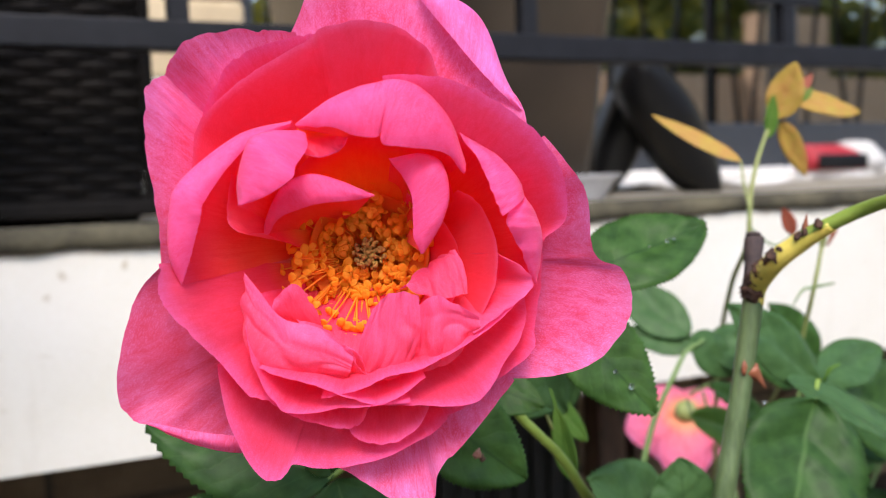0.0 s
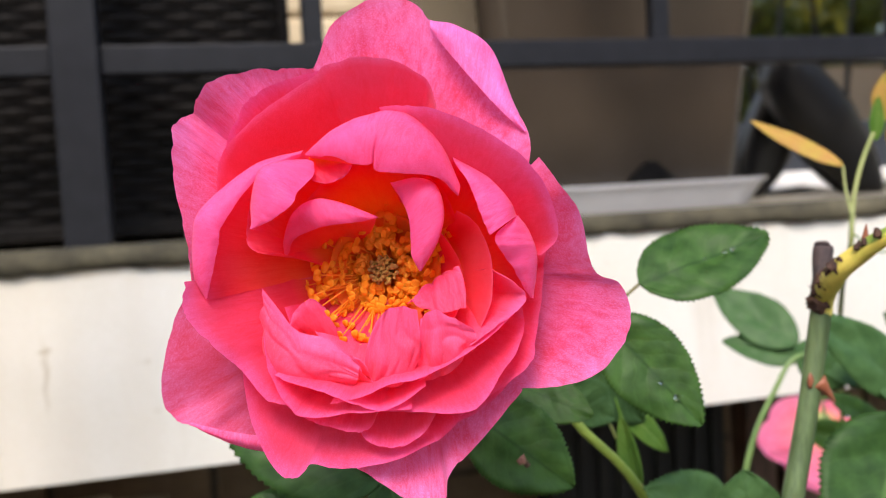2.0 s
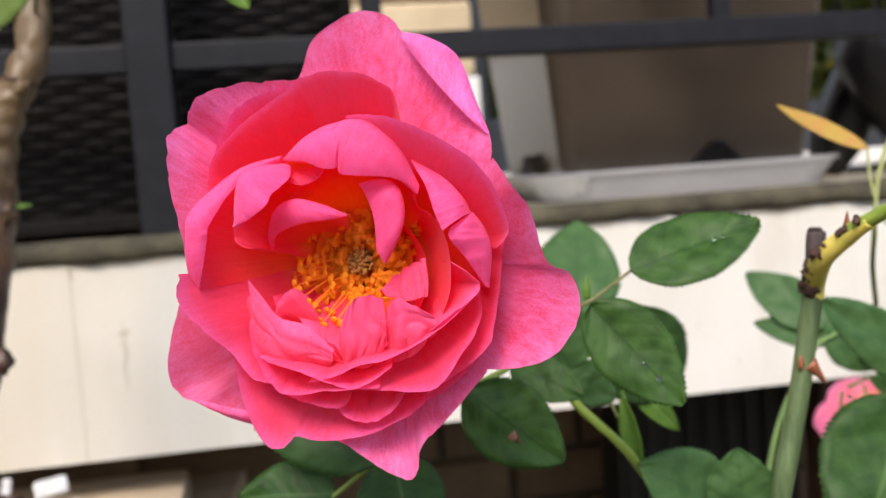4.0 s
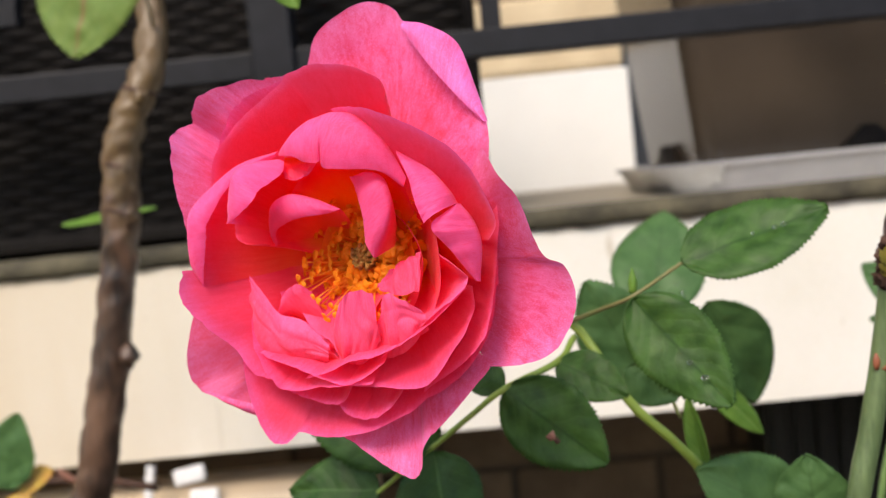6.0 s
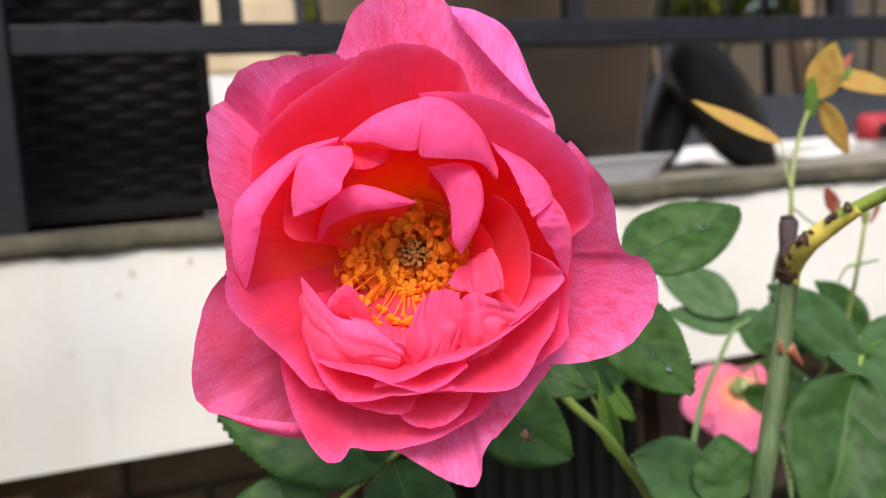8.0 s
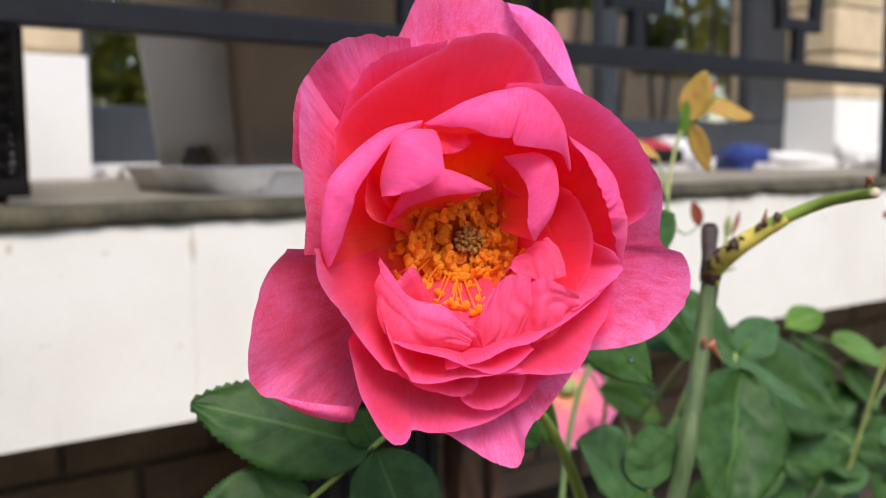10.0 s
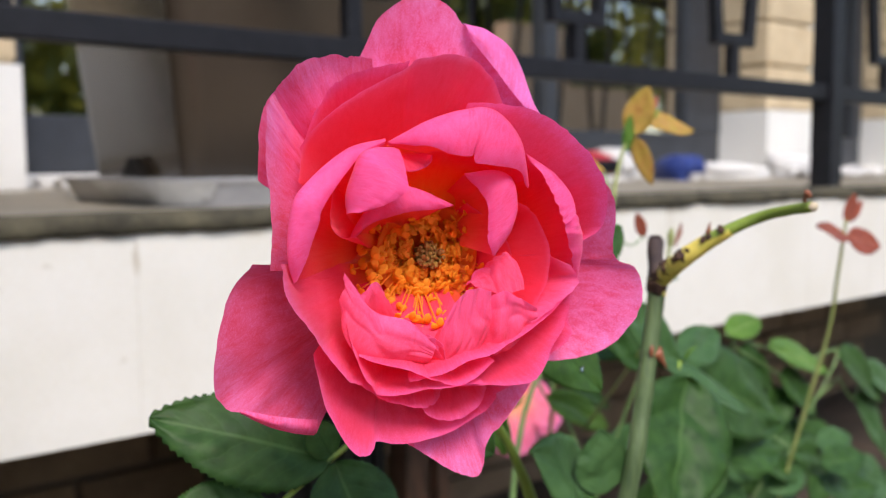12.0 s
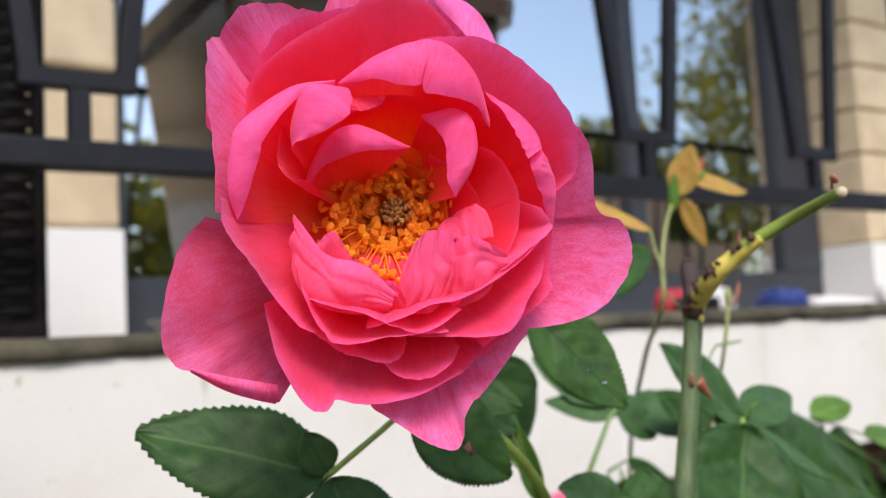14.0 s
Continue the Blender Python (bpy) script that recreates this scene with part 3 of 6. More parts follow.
piece("lip", tapered((0.367, 0.894, 0.734, 1.250), (0.366, 0.893, 0.735, 1.251), 1.2560, 1.2603, 0.055, 0.055), saucer_grey, saucer)
# crumpled tape round one corner of the dish
bm, last = bmesh.new(), None
for i in range(41):
    a = radians(180 + 90 * min(1, max(0, (i - 16) / 18)))
    run = max(0, 16 - i) * 0.008
    col = []
    for j in range(9):
        z = FLOOR + 0.003 + 0.0255 * j / 8
        r = 0.0565 + 0.0035 * (j / 8 - 0.5) * 4 + 0.0035 * noise.noise(Vector((i * 0.55, j * 0.5, 4)))
        tilt = 0.0145 * (1 - j / 8)
        cx, cy = 0.4225, 0.9495
        col.append(bm.verts.new((cx + (r - tilt) * math.cos(a), cy + (r - tilt) * math.sin(a) + run, z)))
    if last:
        for j in range(8):
            bm.faces.new((last[j], col[j], col[j + 1], last[j + 1]))
    last = col
piece("tape", bm, clear_tape, saucer, "crumpled pale plastic tape", smooth=True)
bm = box((0.372, 0.895, 1.628), (0.740, 1.255, 1.6335))
piece("soil", bm, soil, planter)

# ---- woven planter ----
basket = thing("wicker_planter", "dark brown woven resin wicker planter box", "planter", at=(-0.17, 1.12, FLOOR))
BX0, BX1, BY0, BY1, BZ0, BZ1 = -0.52, 0.187, 0.900, 1.33, 1.239, 1.86
piece("liner", box((BX0 + 0.012, BY0 + 0.012, BZ0), (BX1 - 0.012, BY1 - 0.012, BZ1)), wicker, basket)
for fx in (BX0 + 0.03, BX1 - 0.03):
    for fy in (BY0 + 0.03, BY1 - 0.03):
        piece("foot", box((fx - 0.016, fy - 0.016, FLOOR), (fx + 0.016, fy + 0.016, BZ0), 0.003), wicker, basket)


def weave(x0, x1, place, name):
    """Horizontal strands that pass over and under upright stakes, one panel of the basket."""
    pitch, high = 0.026, 0.0085
    count = max(2, int((x1 - x0) / 0.0065))
    z, row = BZ0 + 0.006, 0
    while z < BZ1 - 0.004:
        bm, last = bmesh.new(), None
        for i in range(count + 1):
            u = x0 + (x1 - x0) * i / count
            out = 0.0035 * math.sin(math.pi * u / pitch + math.pi * row) + 0.0008 * noise.noise(Vector((u * 60, row, 0)))
            quad = [bm.verts.new(place(u, out + d, z + h)) for d, h in ((-0.001, -high * 0.46), (0.0016, 0), (-0.001, high * 0.46))]
            if last:
                for k in range(2):
                    bm.faces.new((last[k], quad[k], quad[k + 1], last[k + 1]))
            last = quad
        piece(name, bm, wicker, basket, smooth=True)
        z += high
        row += 1


weave(BX0, BX1, lambda u, o, z: (u, BY0 + 0.005 - o, z), "strand")
weave(BY0, BY1, lambda u, o, z: (BX1 - 0.005 + o, u, z), "strand")
for x, y in ((BX1, BY0), (BX0, BY0), (BX1, BY1)):
    piece("corner_stake", tube([(x - 0.004, y + 0.004, BZ0 - 0.003), (x - 0.004, y + 0.004, BZ1)], (0.006, 0.006), 8, 2), wicker, basket)
piece("base_band", box((BX0 - 0.001, BY0 - 0.002, BZ0 - 0.003), (BX1 + 0.002, BY1, BZ0 + 0.012), 0.003), wicker, basket)

# ---- footwear on the terrace ----


def shoe_shell(length, width, height, opening=0.45):
    """Upper of a shoe, toe at +x, sole on z = 0."""
    bm, rings = bmesh.new(), []
    for i in range(15):
        f = i / 14
        x = -length / 2 + length * f
        half = width / 2 * (0.72 + 0.28 * math.sin(math.pi * min(1, f * 1.1))) * math.sqrt(max(0.02, 1 - max(0, (f - 0.72) / 0.285) ** 2)) * math.sqrt(max(0.05, 1 - max(0, (0.12 - f) / 0.125) ** 2))
        top = height * (1.0 if f < opening else 1.0 - 0.55 * ((f - opening) / (1 - opening)) ** 0.8)
        ring = []
        for k in range(13):
            a = math.pi * k / 12
            ring.append(bm.verts.new((x, half * math.cos(a), top * math.sin(a) ** 0.6 if 0 < k < 12 else 0)))
        rings.append(ring)
    for a, b in zip(rings, rings[1:]):
        for k in range(12):
            bm.faces.new((a[k], a[k + 1], b[k + 1], b[k]))
        bm.faces.new((a[0], b[0], b[12], a[12]))
    bm.faces.new(rings[0])
    bm.faces.new(rings[-1][::-1])
    return bm


def sole_shape(length, width, thick):
    bm, lo, hi = bmesh.new(), [], []
    for k in range(28):
        a = 2 * math.pi * k / 28
        x, y = math.cos(a), math.sin(a)
        x = length / 2 * x
        y = width / 2 * y * (0.86 + 0.16 * math.cos(a)) * (1 if abs(y) < 0.99 else 1)
        lo.append(bm.verts.new((x, y, 0)))
        hi.append(bm.verts.new((x * 1.01, y * 1.03, thick)))
    bm.faces.new(lo[::-1])
    bm.faces.new(hi)
    for k in range(28):
        bm.faces.new((lo[k], lo[(k + 1) % 28], hi[(k + 1) % 28], hi[k]))
    return bm


def shoe(name, label, m, upper, sole, group, length=0.27, width=0.10, height=0.085, laces=None):
    s = tagged(new(name), label, "shoe", group)
    s.empty_display_size = 0.02
    s.matrix_basis = m
    bm = shoe_shell(length, width, height)
    bmesh.ops.translate(bm, vec=(0, 0, 0.018), verts=bm.verts)
    part("upper", bm, upper, s, smooth=True)
    part("sole", sole_shape(length * 1.02, width * 1.06, 0.02), sole, s, smooth=False)
    if laces:
        bm = bmesh.new()
        for k in range(5):
            x = -0.01 + 0.016 * k
            tube([(x, -0.022, height * 0.86 + 0.012 - k * 0.003), (x + 0.006, 0, height + 0.020 - k * 0.005), (x, 0.022, height * 0.86 + 0.012 - k * 0.003)], (0.0025, 0.0025), 6, 6, bm)
        part("laces", bm, laces, s)
    return s


# black clogs stand on their toes against the planter
CLOG = "pair of clogs"


def stood(centre, toe, back):
    """A pose whose x runs to the toe and whose z leaves the sole."""
    x = Vector(toe).normalized()
    z = Vector(back)
    z = (z - x * z.dot(x)).normalized()
    m = Matrix((x, z.cross(x), z)).transposed().to_4x4()
    m.translation = centre
    return m


shoe("clog", "black rubber clog standing on its toe against the planter", stood((0.908, 1.085, 1.322), (0.150, 0.01, -0.165), (-0.15, -1, 0)), rubber, rubber, CLOG, length=0.245, width=0.086, height=0.06)
shoe("clog", "black rubber clog leaning beside the planter", stood((0.884, 1.165, 1.320), (-0.075, 0, -0.2), (-0.1, -1, 0)), rubber, rubber, CLOG, length=0.195, width=0.072, height=0.055)
PILE = "shoes by the window"
runner = shoe("sneaker", "red and white sneaker with a dark stripe on the terrace floor", pose(1.905, 1.67, FLOOR, 0, 0, 2), red_cloth, white_cloth, PILE, laces=white_cloth, height=0.062)
# white toe cap and dark side stripe
bm = shoe_shell(0.130, 0.104, 0.070, 0.5)
bmesh.ops.translate(bm, vec=(0.078, 0, 0.018), verts=bm.verts)
part("toe_cap", bm, white_cloth, runner, "white toe cap", smooth=True)
bm = box((-0.128, -0.055, 0.020), (0.035, -0.044, 0.056), 0.006)
part("stripe", bm, rubber, runner, "dark side stripe")
shoe("sneaker", "low pale grey canvas shoe on the terrace floor", pose(2.50, 1.64, FLOOR, 0, 0, -8), paper, paper, PILE, height=0.030)
shoe("sneaker", "blue canvas slip-on shoe on the terrace floor", pose(2.13, 1.60, FLOOR, 0, 0, 46), blue_cloth, blue_cloth, PILE, height=0.05)
shoe("sneaker", "blue canvas slip-on shoe on the terrace floor", pose(2.25, 1.66, FLOOR, 0, 0, 52), blue_cloth, white_cloth, PILE, height=0.05)
shoe("sneaker", "pale grey worn shoe on the terrace floor", pose(2.80, 1.60, FLOOR, 0, 0, -15), white_cloth, white_cloth, PILE, height=0.06)

# folded papers on the floor


def sheet(name, label, x0, y0, x1, y1, mat, lift):
    bm, n = bmesh.new(), 10
    grid = [[bm.verts.new((x0 + (x1 - x0) * i / n, y0 + (y1 - y0) * j / n, FLOOR + 0.004 + lift * abs(noise.noise(Vector((i * 0.7 + x0 * 9, j * 0.6, 2)))))) for j in range(n + 1)] for i in range(n + 1)]
    for i in range(n):
        for j in range(n):
            bm.faces.new((grid[i][j], grid[i + 1][j], grid[i + 1][j + 1], grid[i][j + 1]))
    ob = solid(name, bm, mat, label, "paper", smooth=True)
    th = ob.modifiers.new("thickness", "SOLIDIFY")
    th.thickness = 0.002
    return ob


sheet("newspaper", "crumpled white newspaper sheet on the terrace floor", 0.55, 1.55, 0.95, 1.95, paper, 0.05)
sheet("newspaper", "white paper sheet under the clogs", 0.90, 1.22, 1.35, 1.75, paper, 0.02)
sheet("newspaper", "pale crumpled paper beside the shoes", 2.45, 1.35, 2.95, 1.5, paper, 0.05)

# ---- under the terrace ----
crate = thing("crate", "dark green ribbed plastic crate under the terrace", "crate", at=(0.58, 1.0, GROUND))
piece("body", box((0.47, 0.985, GROUND - 0.02), (0.70, 1.05, 1.02), 0.004), grey_metal, crate)
for k in range(9):
    piece("rib", box((0.478 + 0.025 * k, 0.977, GROUND), (0.486 + 0.025 * k, 0.985, 1.015), 0.001), grey_metal, crate)
solid("timber_post", box((0.715, 0.96, GROUND - 0.02), (0.755, 1.0, 1.06), 0.004), bark_old, "weathered brown timber post under the slab", "post")
solid("timber_post", box((0.775, 0.97, GROUND - 0.02), (0.80, 1.0, 1.06), 0.004), bark_old, "weathered brown timber post under the slab", "post")

# boards stacked under the slab
for x0, y0, z0, turn in ((-0.30, 0.86, 0.930, 4), (-0.26, 0.92, 0.966, -5), (-0.30, 0.782, 1.002, 2)):
    bm = box((-0.30, -0.05, 0), (0.30, 0.05, 0.028), 0.003)
    bmesh.ops.transform(bm, matrix=pose(x0, y0, z0 - 0.02, 0, 0, turn), verts=bm.verts)
    solid("plank", bm, pale_wood, "pale weathered timber board stored under the terrace", "plank", "stored boards")
for bx in (-0.50, -0.12):
    solid("block", box((bx - 0.05, 0.77, GROUND - 0.03), (bx + 0.05, 1.06, 0.910), 0.006), brick_red, "rough brown block under the stored boards", "block", "board supports")

# small white blocks added under the slab in place of bright daylight spots
for x0, z0, w, h, lean in ((-0.090, 1.0160, 0.012, 0.006, 4), (-0.101, 1.0350, 0.013, 0.007, -7), (-0.137, 1.0280, 0.0035, 0.018, 8)):
    bm = box((-w, -0.005, -h), (w, 0.005, h), 0.002)
    bmesh.ops.transform(bm, matrix=pose(x0, 0.742, z0, -18, lean, 10), verts=bm.verts)
    solid("daylight_patch", bm, white_cloth, "small white block standing in for a bright spot of daylight under the terrace", "tile", "tile fragments")

# ---- the rose bush ----
bush = thing("rose_bush", "rose bush with one large open deep pink bloom", "rose bush", at=(0.30, 0.34, GROUND))
C = Vector((0.1274, 0.1810, 1.2480))
W = Vector((-0.3427, -0.9375, 0.0605)).normalized()
U = Vector((0, 0, 1)).cross(W).normalized()
V = W.cross(U)
HEAD = Matrix((U, V, W)).transposed().to_4x4()
HEAD.translation = C


def bloom_at(name, m, label):
    """Receptacle and sepals of a flower; petals are set on it later."""
    bm = bmesh.new()
    bmesh.ops.create_uvsphere(bm, u_segments=20, v_segments=12, radius=0.009)
    for v in bm.verts:
        v.co = Vector((v.co.x, v.co.y, v.co.z * 0.9 - 0.016))
    ob = part(name, bm, stem_olive, bush, label, smooth=True)
    ob.matrix_parent_inverse = world_of(bush).inverted()
    ob.matrix_basis = m
    return ob


bloom = bloom_at("bloom", HEAD, "deep pink double rose bloom with golden stamens")
N_ALONG, N_ACROSS = 26, 48


def petal(mat, base, rim, crest=None, belly=4.0, ruffle=0.35, claw=5.0, on=None, grow=1.0, root_end=None, crease=0.45):
    """One petal in the flower's own millimetres (right, up, towards the viewer): from its claw at base to its rim, cupped by belly, over a crest where it folds in."""
    count = N_ACROSS
    edge, b = curve_points(rim, count), Vector(base)
    top = curve_points(crest, count) if crest else None
    across = (edge[-1] - edge[0])
    across = across.normalized() if across.length > 1e-6 else Vector((1, 0, 0))
    bm = bmesh.new()
    uv = bm.loops.layers.uv.new("UVMap")
    seed = Vector((base[0] * 3.1 + rim[0][0], rim[0][1] * 1.7, len(rim) * 2.3))
    grid = []
    for i in range(count):
        s = i / (count - 1)
        root = b.lerp(Vector(root_end), s) if root_end else b + across * claw * (s - 0.5) * 2
        col = []
        for j in range(N_ALONG + 1):
            r = j / N_ALONG
            if top:
                ctrl = root.lerp(top[i], 0.6) + Vector((0, 0, -belly))
                split = 0.55
                if r < split:
                    f = r / split
                    q = root * (1 - f) ** 2 + ctrl * 2 * f * (1 - f) + top[i] * f * f
                else:
                    f = (r - split) / (1 - split)
                    push = (top[i] - ctrl).normalized() * (edge[i] - top[i]).length * 0.35
                    c2 = top[i].lerp(edge[i], 0.5) + push * 0.7 + Vector((0, 0, (edge[i] - top[i]).length * 0.18))
                    q = top[i] * (1 - f) ** 2 + c2 * 2 * f * (1 - f) + edge[i] * f * f
            else:
                ctrl = root.lerp(edge[i], 0.68) + Vector((0, 0, -belly))
                q = root * (1 - r) ** 2 + ctrl * 2 * r * (1 - r) + edge[i] * r * r
            k = Vector((s * 4.2, r * 2.4, 0)) + seed
            wave = noise.noise(k) * 0.8 + noise.noise(k * 2.6) * 0.35 + noise.noise(Vector((s * 30, r * 2, 5)) + seed) * 0.10
            q = q + Vector((wave * 0.35, wave * 0.35, wave)) * ruffle * (0.3 + 1.6 * r * r)
            often = 8 if crease < 0.5 else 2.6
            pleat = abs(noise.noise(Vector((s * often + r * 1.5, r * often * 0.5, 7)) + seed)) + 0.25 * abs(noise.noise(Vector((s * often * 2.3 - r * 3, r * often, 3)) + seed)) - 0.3
            q = q + Vector((0.2, 0.2, 1)) * crease * (0.25 + r) * pleat
            if crease > 0.5:
                q = q.lerp(root, max(0, 0.07 * noise.noise(Vector((s * 5.5, 2.0, 8)) + seed)) * r * r)
                sway = noise.noise(Vector((s * 4.5, r * 3.0, 4)) + seed)
                q = q + across * 0.7 * sway * r + Vector((0, 0, 1.0 * r * noise.noise(Vector((s * 6, r * 2, 12)) + seed)))
            dent = noise.noise(Vector((q.x * 0.11, q.y * 0.11, q.z * 0.11)) + seed) + 0.4 * noise.noise(Vector((q.x * 0.3, q.y * 0.3, q.z * 0.3)) + seed)
            q = q + Vector((0.3, 0.3, 1)) * 0.42 * dent * min(1, r * 1.5)
            if j == N_ALONG:
                nick = noise.noise(Vector((s * 42, 1.0, 3)) + seed)
                bite = noise.noise(Vector((s * 13, 4.0, 1)) + seed)
                q = q.lerp(root, 0.004 + 0.010 * max(0, nick) + 0.022 * max(0, bite))
            col.append(bm.verts.new(q * 0.001 * grow))
        grid.append(col)
    for i in range(count - 1):
        for j in range(N_ALONG):
            f = bm.faces.new((grid[i][j], grid[i + 1][j], grid[i + 1][j + 1], grid[i][j + 1]))
            for loop, (a, c) in zip(f.loops, ((i, j), (i + 1, j), (i + 1, j + 1), (i, j + 1))):
                loop[uv].uv = (a / (count - 1), c / N_ALONG)
    ob = part("petal", bm, mat, on or bloom, smooth=True)
    return ob


def margin(mat, outer, inner):
    """The margin of a petal turned over towards the viewer, from the fold to its free edge."""
    count, rows = 30, 7
    a, b = curve_points(outer, count), curve_points(inner, count)
    bm = bmesh.new()
    uv = bm.loops.layers.uv.new("UVMap")
    grid = []
    for i in range(count):
        col = []
        for j in range(rows + 1):
            f = j / rows
            q = a[i].lerp(b[i], f) + Vector((0, 0, 1.6 * math.sin(math.pi * f) + 0.5 * noise.noise(Vector((i * 0.3, f * 2, 9)))))
            col.append(bm.verts.new(q * 0.001))
        grid.append(col)
    for i in range(count - 1):
        for j in range(rows):
            f = bm.faces.new((grid[i][j], grid[i + 1][j], grid[i + 1][j + 1], grid[i][j + 1]))
            for loop, (s, r) in zip(f.loops, ((i, j), (i + 1, j), (i + 1, j + 1), (i, j + 1))):
                loop[uv].uv = (s / (count - 1), 0.72 + 0.28 * r / rows)
    return part("petal_fold", bm, mat, bloom, "turned-over mauve pink petal margin", smooth=True)


petal(petal_pale, (3, 18, -14),
      [(-15.8, 49.8, -4), (-9.3, 61.4, -3), (0.2, 66.8, -7), (9.8, 64.8, -7), (13.2, 60.2, -7), (20.4, 57.8, -6), (27.8, 52.3, -6), (32.2, 39.3, -4.5), (36.1, 28.9, 0), (34.6, 18.2, -3)], belly=3)
petal(petal_pale, (-8, 10, -10),
      [(-40.2, 38.1, 13), (-36.9, 43.2, 17), (-30.1, 46.6, 13), (-21.7, 48.3, 7), (-14.1, 48.7, 3)], belly=8)
petal(petal_pale, (-10, 0, -10),
      [(-40.1, 38.2, 13), (-42.4, 35.6, 18.5), (-43.2, 31.8, 19.5), (-43.3, 21.3, 18.5), (-42.1, 9.3, 16.5), (-42.3, -1.7, 13)], belly=9)
petal(petal_mauve, (-8, -8, -14),
      [(-44.7, -0.5, 2), (-50.3, -7.1, 2), (-54.1, -21.4, 4), (-54.5, -29.6, 3), (-52.4, -34, 2), (-48, -35.6, 1), (-42.8, -39.1, -1), (-35.2, -42.2, -3), (-29.3, -43.5, -5)], belly=5)
petal(petal_rose, (-6, -10, -10),
      [(-32.8, -22, 10), (-30.4, -33.6, 12), (-25.8, -42.8, 13), (-21.6, -46.5, 13), (-18.8, -44.9, 11), (-17.2, -43.8, 9), (-10.1, -45.5, 8), (0.6, -44.1, 7), (10.2, -40.6, 6), (15.9, -36.7, 4)], belly=8)
petal(petal_pale, (5, -10, -13),
      [(-9, -45.9, 3), (-1.9, -51.1, 2.5), (5.2, -55.5, 2), (9.9, -57.2, 2), (12.4, -54.7, 2), (13.9, -48.5, 2.5), (20.6, -41.7, 1.5), (31.7, -29.9, -1)], belly=4)
petal(petal_pale, (12, -2, -13),
      [(37.8, 23.9, 11), (42.4, 16.8, 15), (46.2, 10.8, 13), (48.3, 0.1, 7.5), (50.5, -3.1, 7.5), (54.6, -5.2, 8), (56.8, -11.7, 8), (55.6, -18.4, 7), (49.8, -25.3, 4), (41.3, -28.9, 1), (30.7, -29.7, -2)], belly=5)
petal(petal_rose, (-10, 12, -9),
      [(-34.7, 25.9, 13), (-29.2, 37.5, 14), (-23.8, 42.1, 14), (-14.7, 44.9, 14), (-8.3, 46.2, 14)], belly=9)
petal(petal_cup, (-3, 10, -9),
      [(-35.7, 18.3, 14), (-33.9, 27, 15), (-28.1, 34, 16), (-19.2, 39.3, 17), (-10.6, 43.7, 18), (-8.2, 45.6, 19), (-1.8, 46.9, 20.5), (3.7, 46.7, 19.5), (8, 46.2, 16), (13.6, 42.6, 12), (15.7, 36.2, 13)], belly=11)
petal(petal_rose, (12, 6, -9),
      [(3.7, 35.9, 20), (10.2, 35.4, 23.5), (15.2, 34.2, 26.5), (20.1, 32.2, 27), (25.0, 29.8, 26.2), (29.8, 26.8, 24.3), (34.3, 23.1, 22.5), (38.0, 18.4, 21.5), (40.3, 13.1, 20), (41.2, 6.1, 15), (37.5, 2, 10)], belly=10)
petal(petal_rose, (-10, -6, -9),
      [(-41.2, -0, 21), (-41.2, -5, 23), (-39.4, -9.4, 23), (-35, -15.2, 20.5), (-30.7, -20.8, 16), (-25.6, -27.4, 16), (-21.7, -29, 14)], belly=11)
petal(petal_rose, (12, -8, -8),
      [(17.1, -34, 8), (25.6, -28.8, 7), (33.7, -22.4, 10), (35.2, -17, 7), (37.1, -7.8, 6), (38, 1.5, 5)], belly=7)
petal(petal_rose, (3, -12, -8),
      [(-7.4, -34.6, 8), (-4.3, -38.8, 9), (2.1, -40.7, 9), (8.2, -37.8, 9), (11.6, -33.6, 8)], belly=6)
petal(petal_rose, (-4, -12, -6),
      [(-22.9, -28.8, 13), (-16.2, -33.4, 12), (-8, -36.2, 11), (-3.4, -35.6, 11), (-1.2, -32.1, 11)], belly=7)
petal(petal_rose, (5, -10, -6),
      [(-1.1, -30.9, 14), (7.8, -31.6, 15), (16.7, -32, 15), (21.6, -31.1, 15), (26.2, -25.8, 14), (30.5, -19.9, 12.5), (32.9, -13.7, 11), (32.5, -8.5, 10)], belly=8)
petal(petal_rose, (-3, -8, -6),
      [(-25.8, -13.5, 15), (-24.2, -21.6, 17), (-20.7, -29.1, 16), (-17.2, -31.9, 15), (-7.5, -31.3, 16), (2.7, -30.2, 17), (10.7, -25.6, 16)], belly=9)
petal(petal_curl, (-12, 4, -9),
      [(-15, 26.9, 15), (-23.2, 22.8, 20), (-31.3, 12.6, 22), (-32.5, 9.3, 22), (-34, 4.4, 21), (-37.1, -3.9, 18)],
      crest=[(-14.7, 28.1, 14), (-25.3, 25.2, 17), (-36.6, 16.3, 20), (-39.2, 9.7, 20), (-39.6, 1, 19), (-37.6, -4.5, 17)], belly=6)
petal(petal_curl, (-12, 8, -6),
      [(-12, 25.1, 16), (-11.6, 22, 19), (-13.6, 18, 26), (-14.2, 15.4, 28.8), (-19.1, 12.3, 27.5), (-24.1, 10.8, 25)],
      crest=[(-14.9, 26, 14), (-19.5, 25.5, 18), (-23, 23.9, 21), (-24.8, 19.8, 21), (-26, 15, 19), (-25.6, 10.6, 18)], belly=3)
petal(petal_cup, (-10, 3, -7),
      [(-27.5, 17.7, 14), (-28.7, 8.9, 15), (-26.5, 5.6, 14), (-21.7, 5.2, 12)], belly=4)
petal(petal_rose, (-14, 26.6, 12),
      [(-12.6, 20.8, 15), (-8.8, 20.1, 16), (-4.9, 21.6, 16), (-3.6, 23.9, 15)], root_end=(-7.2, 25.2, 11), belly=-2)
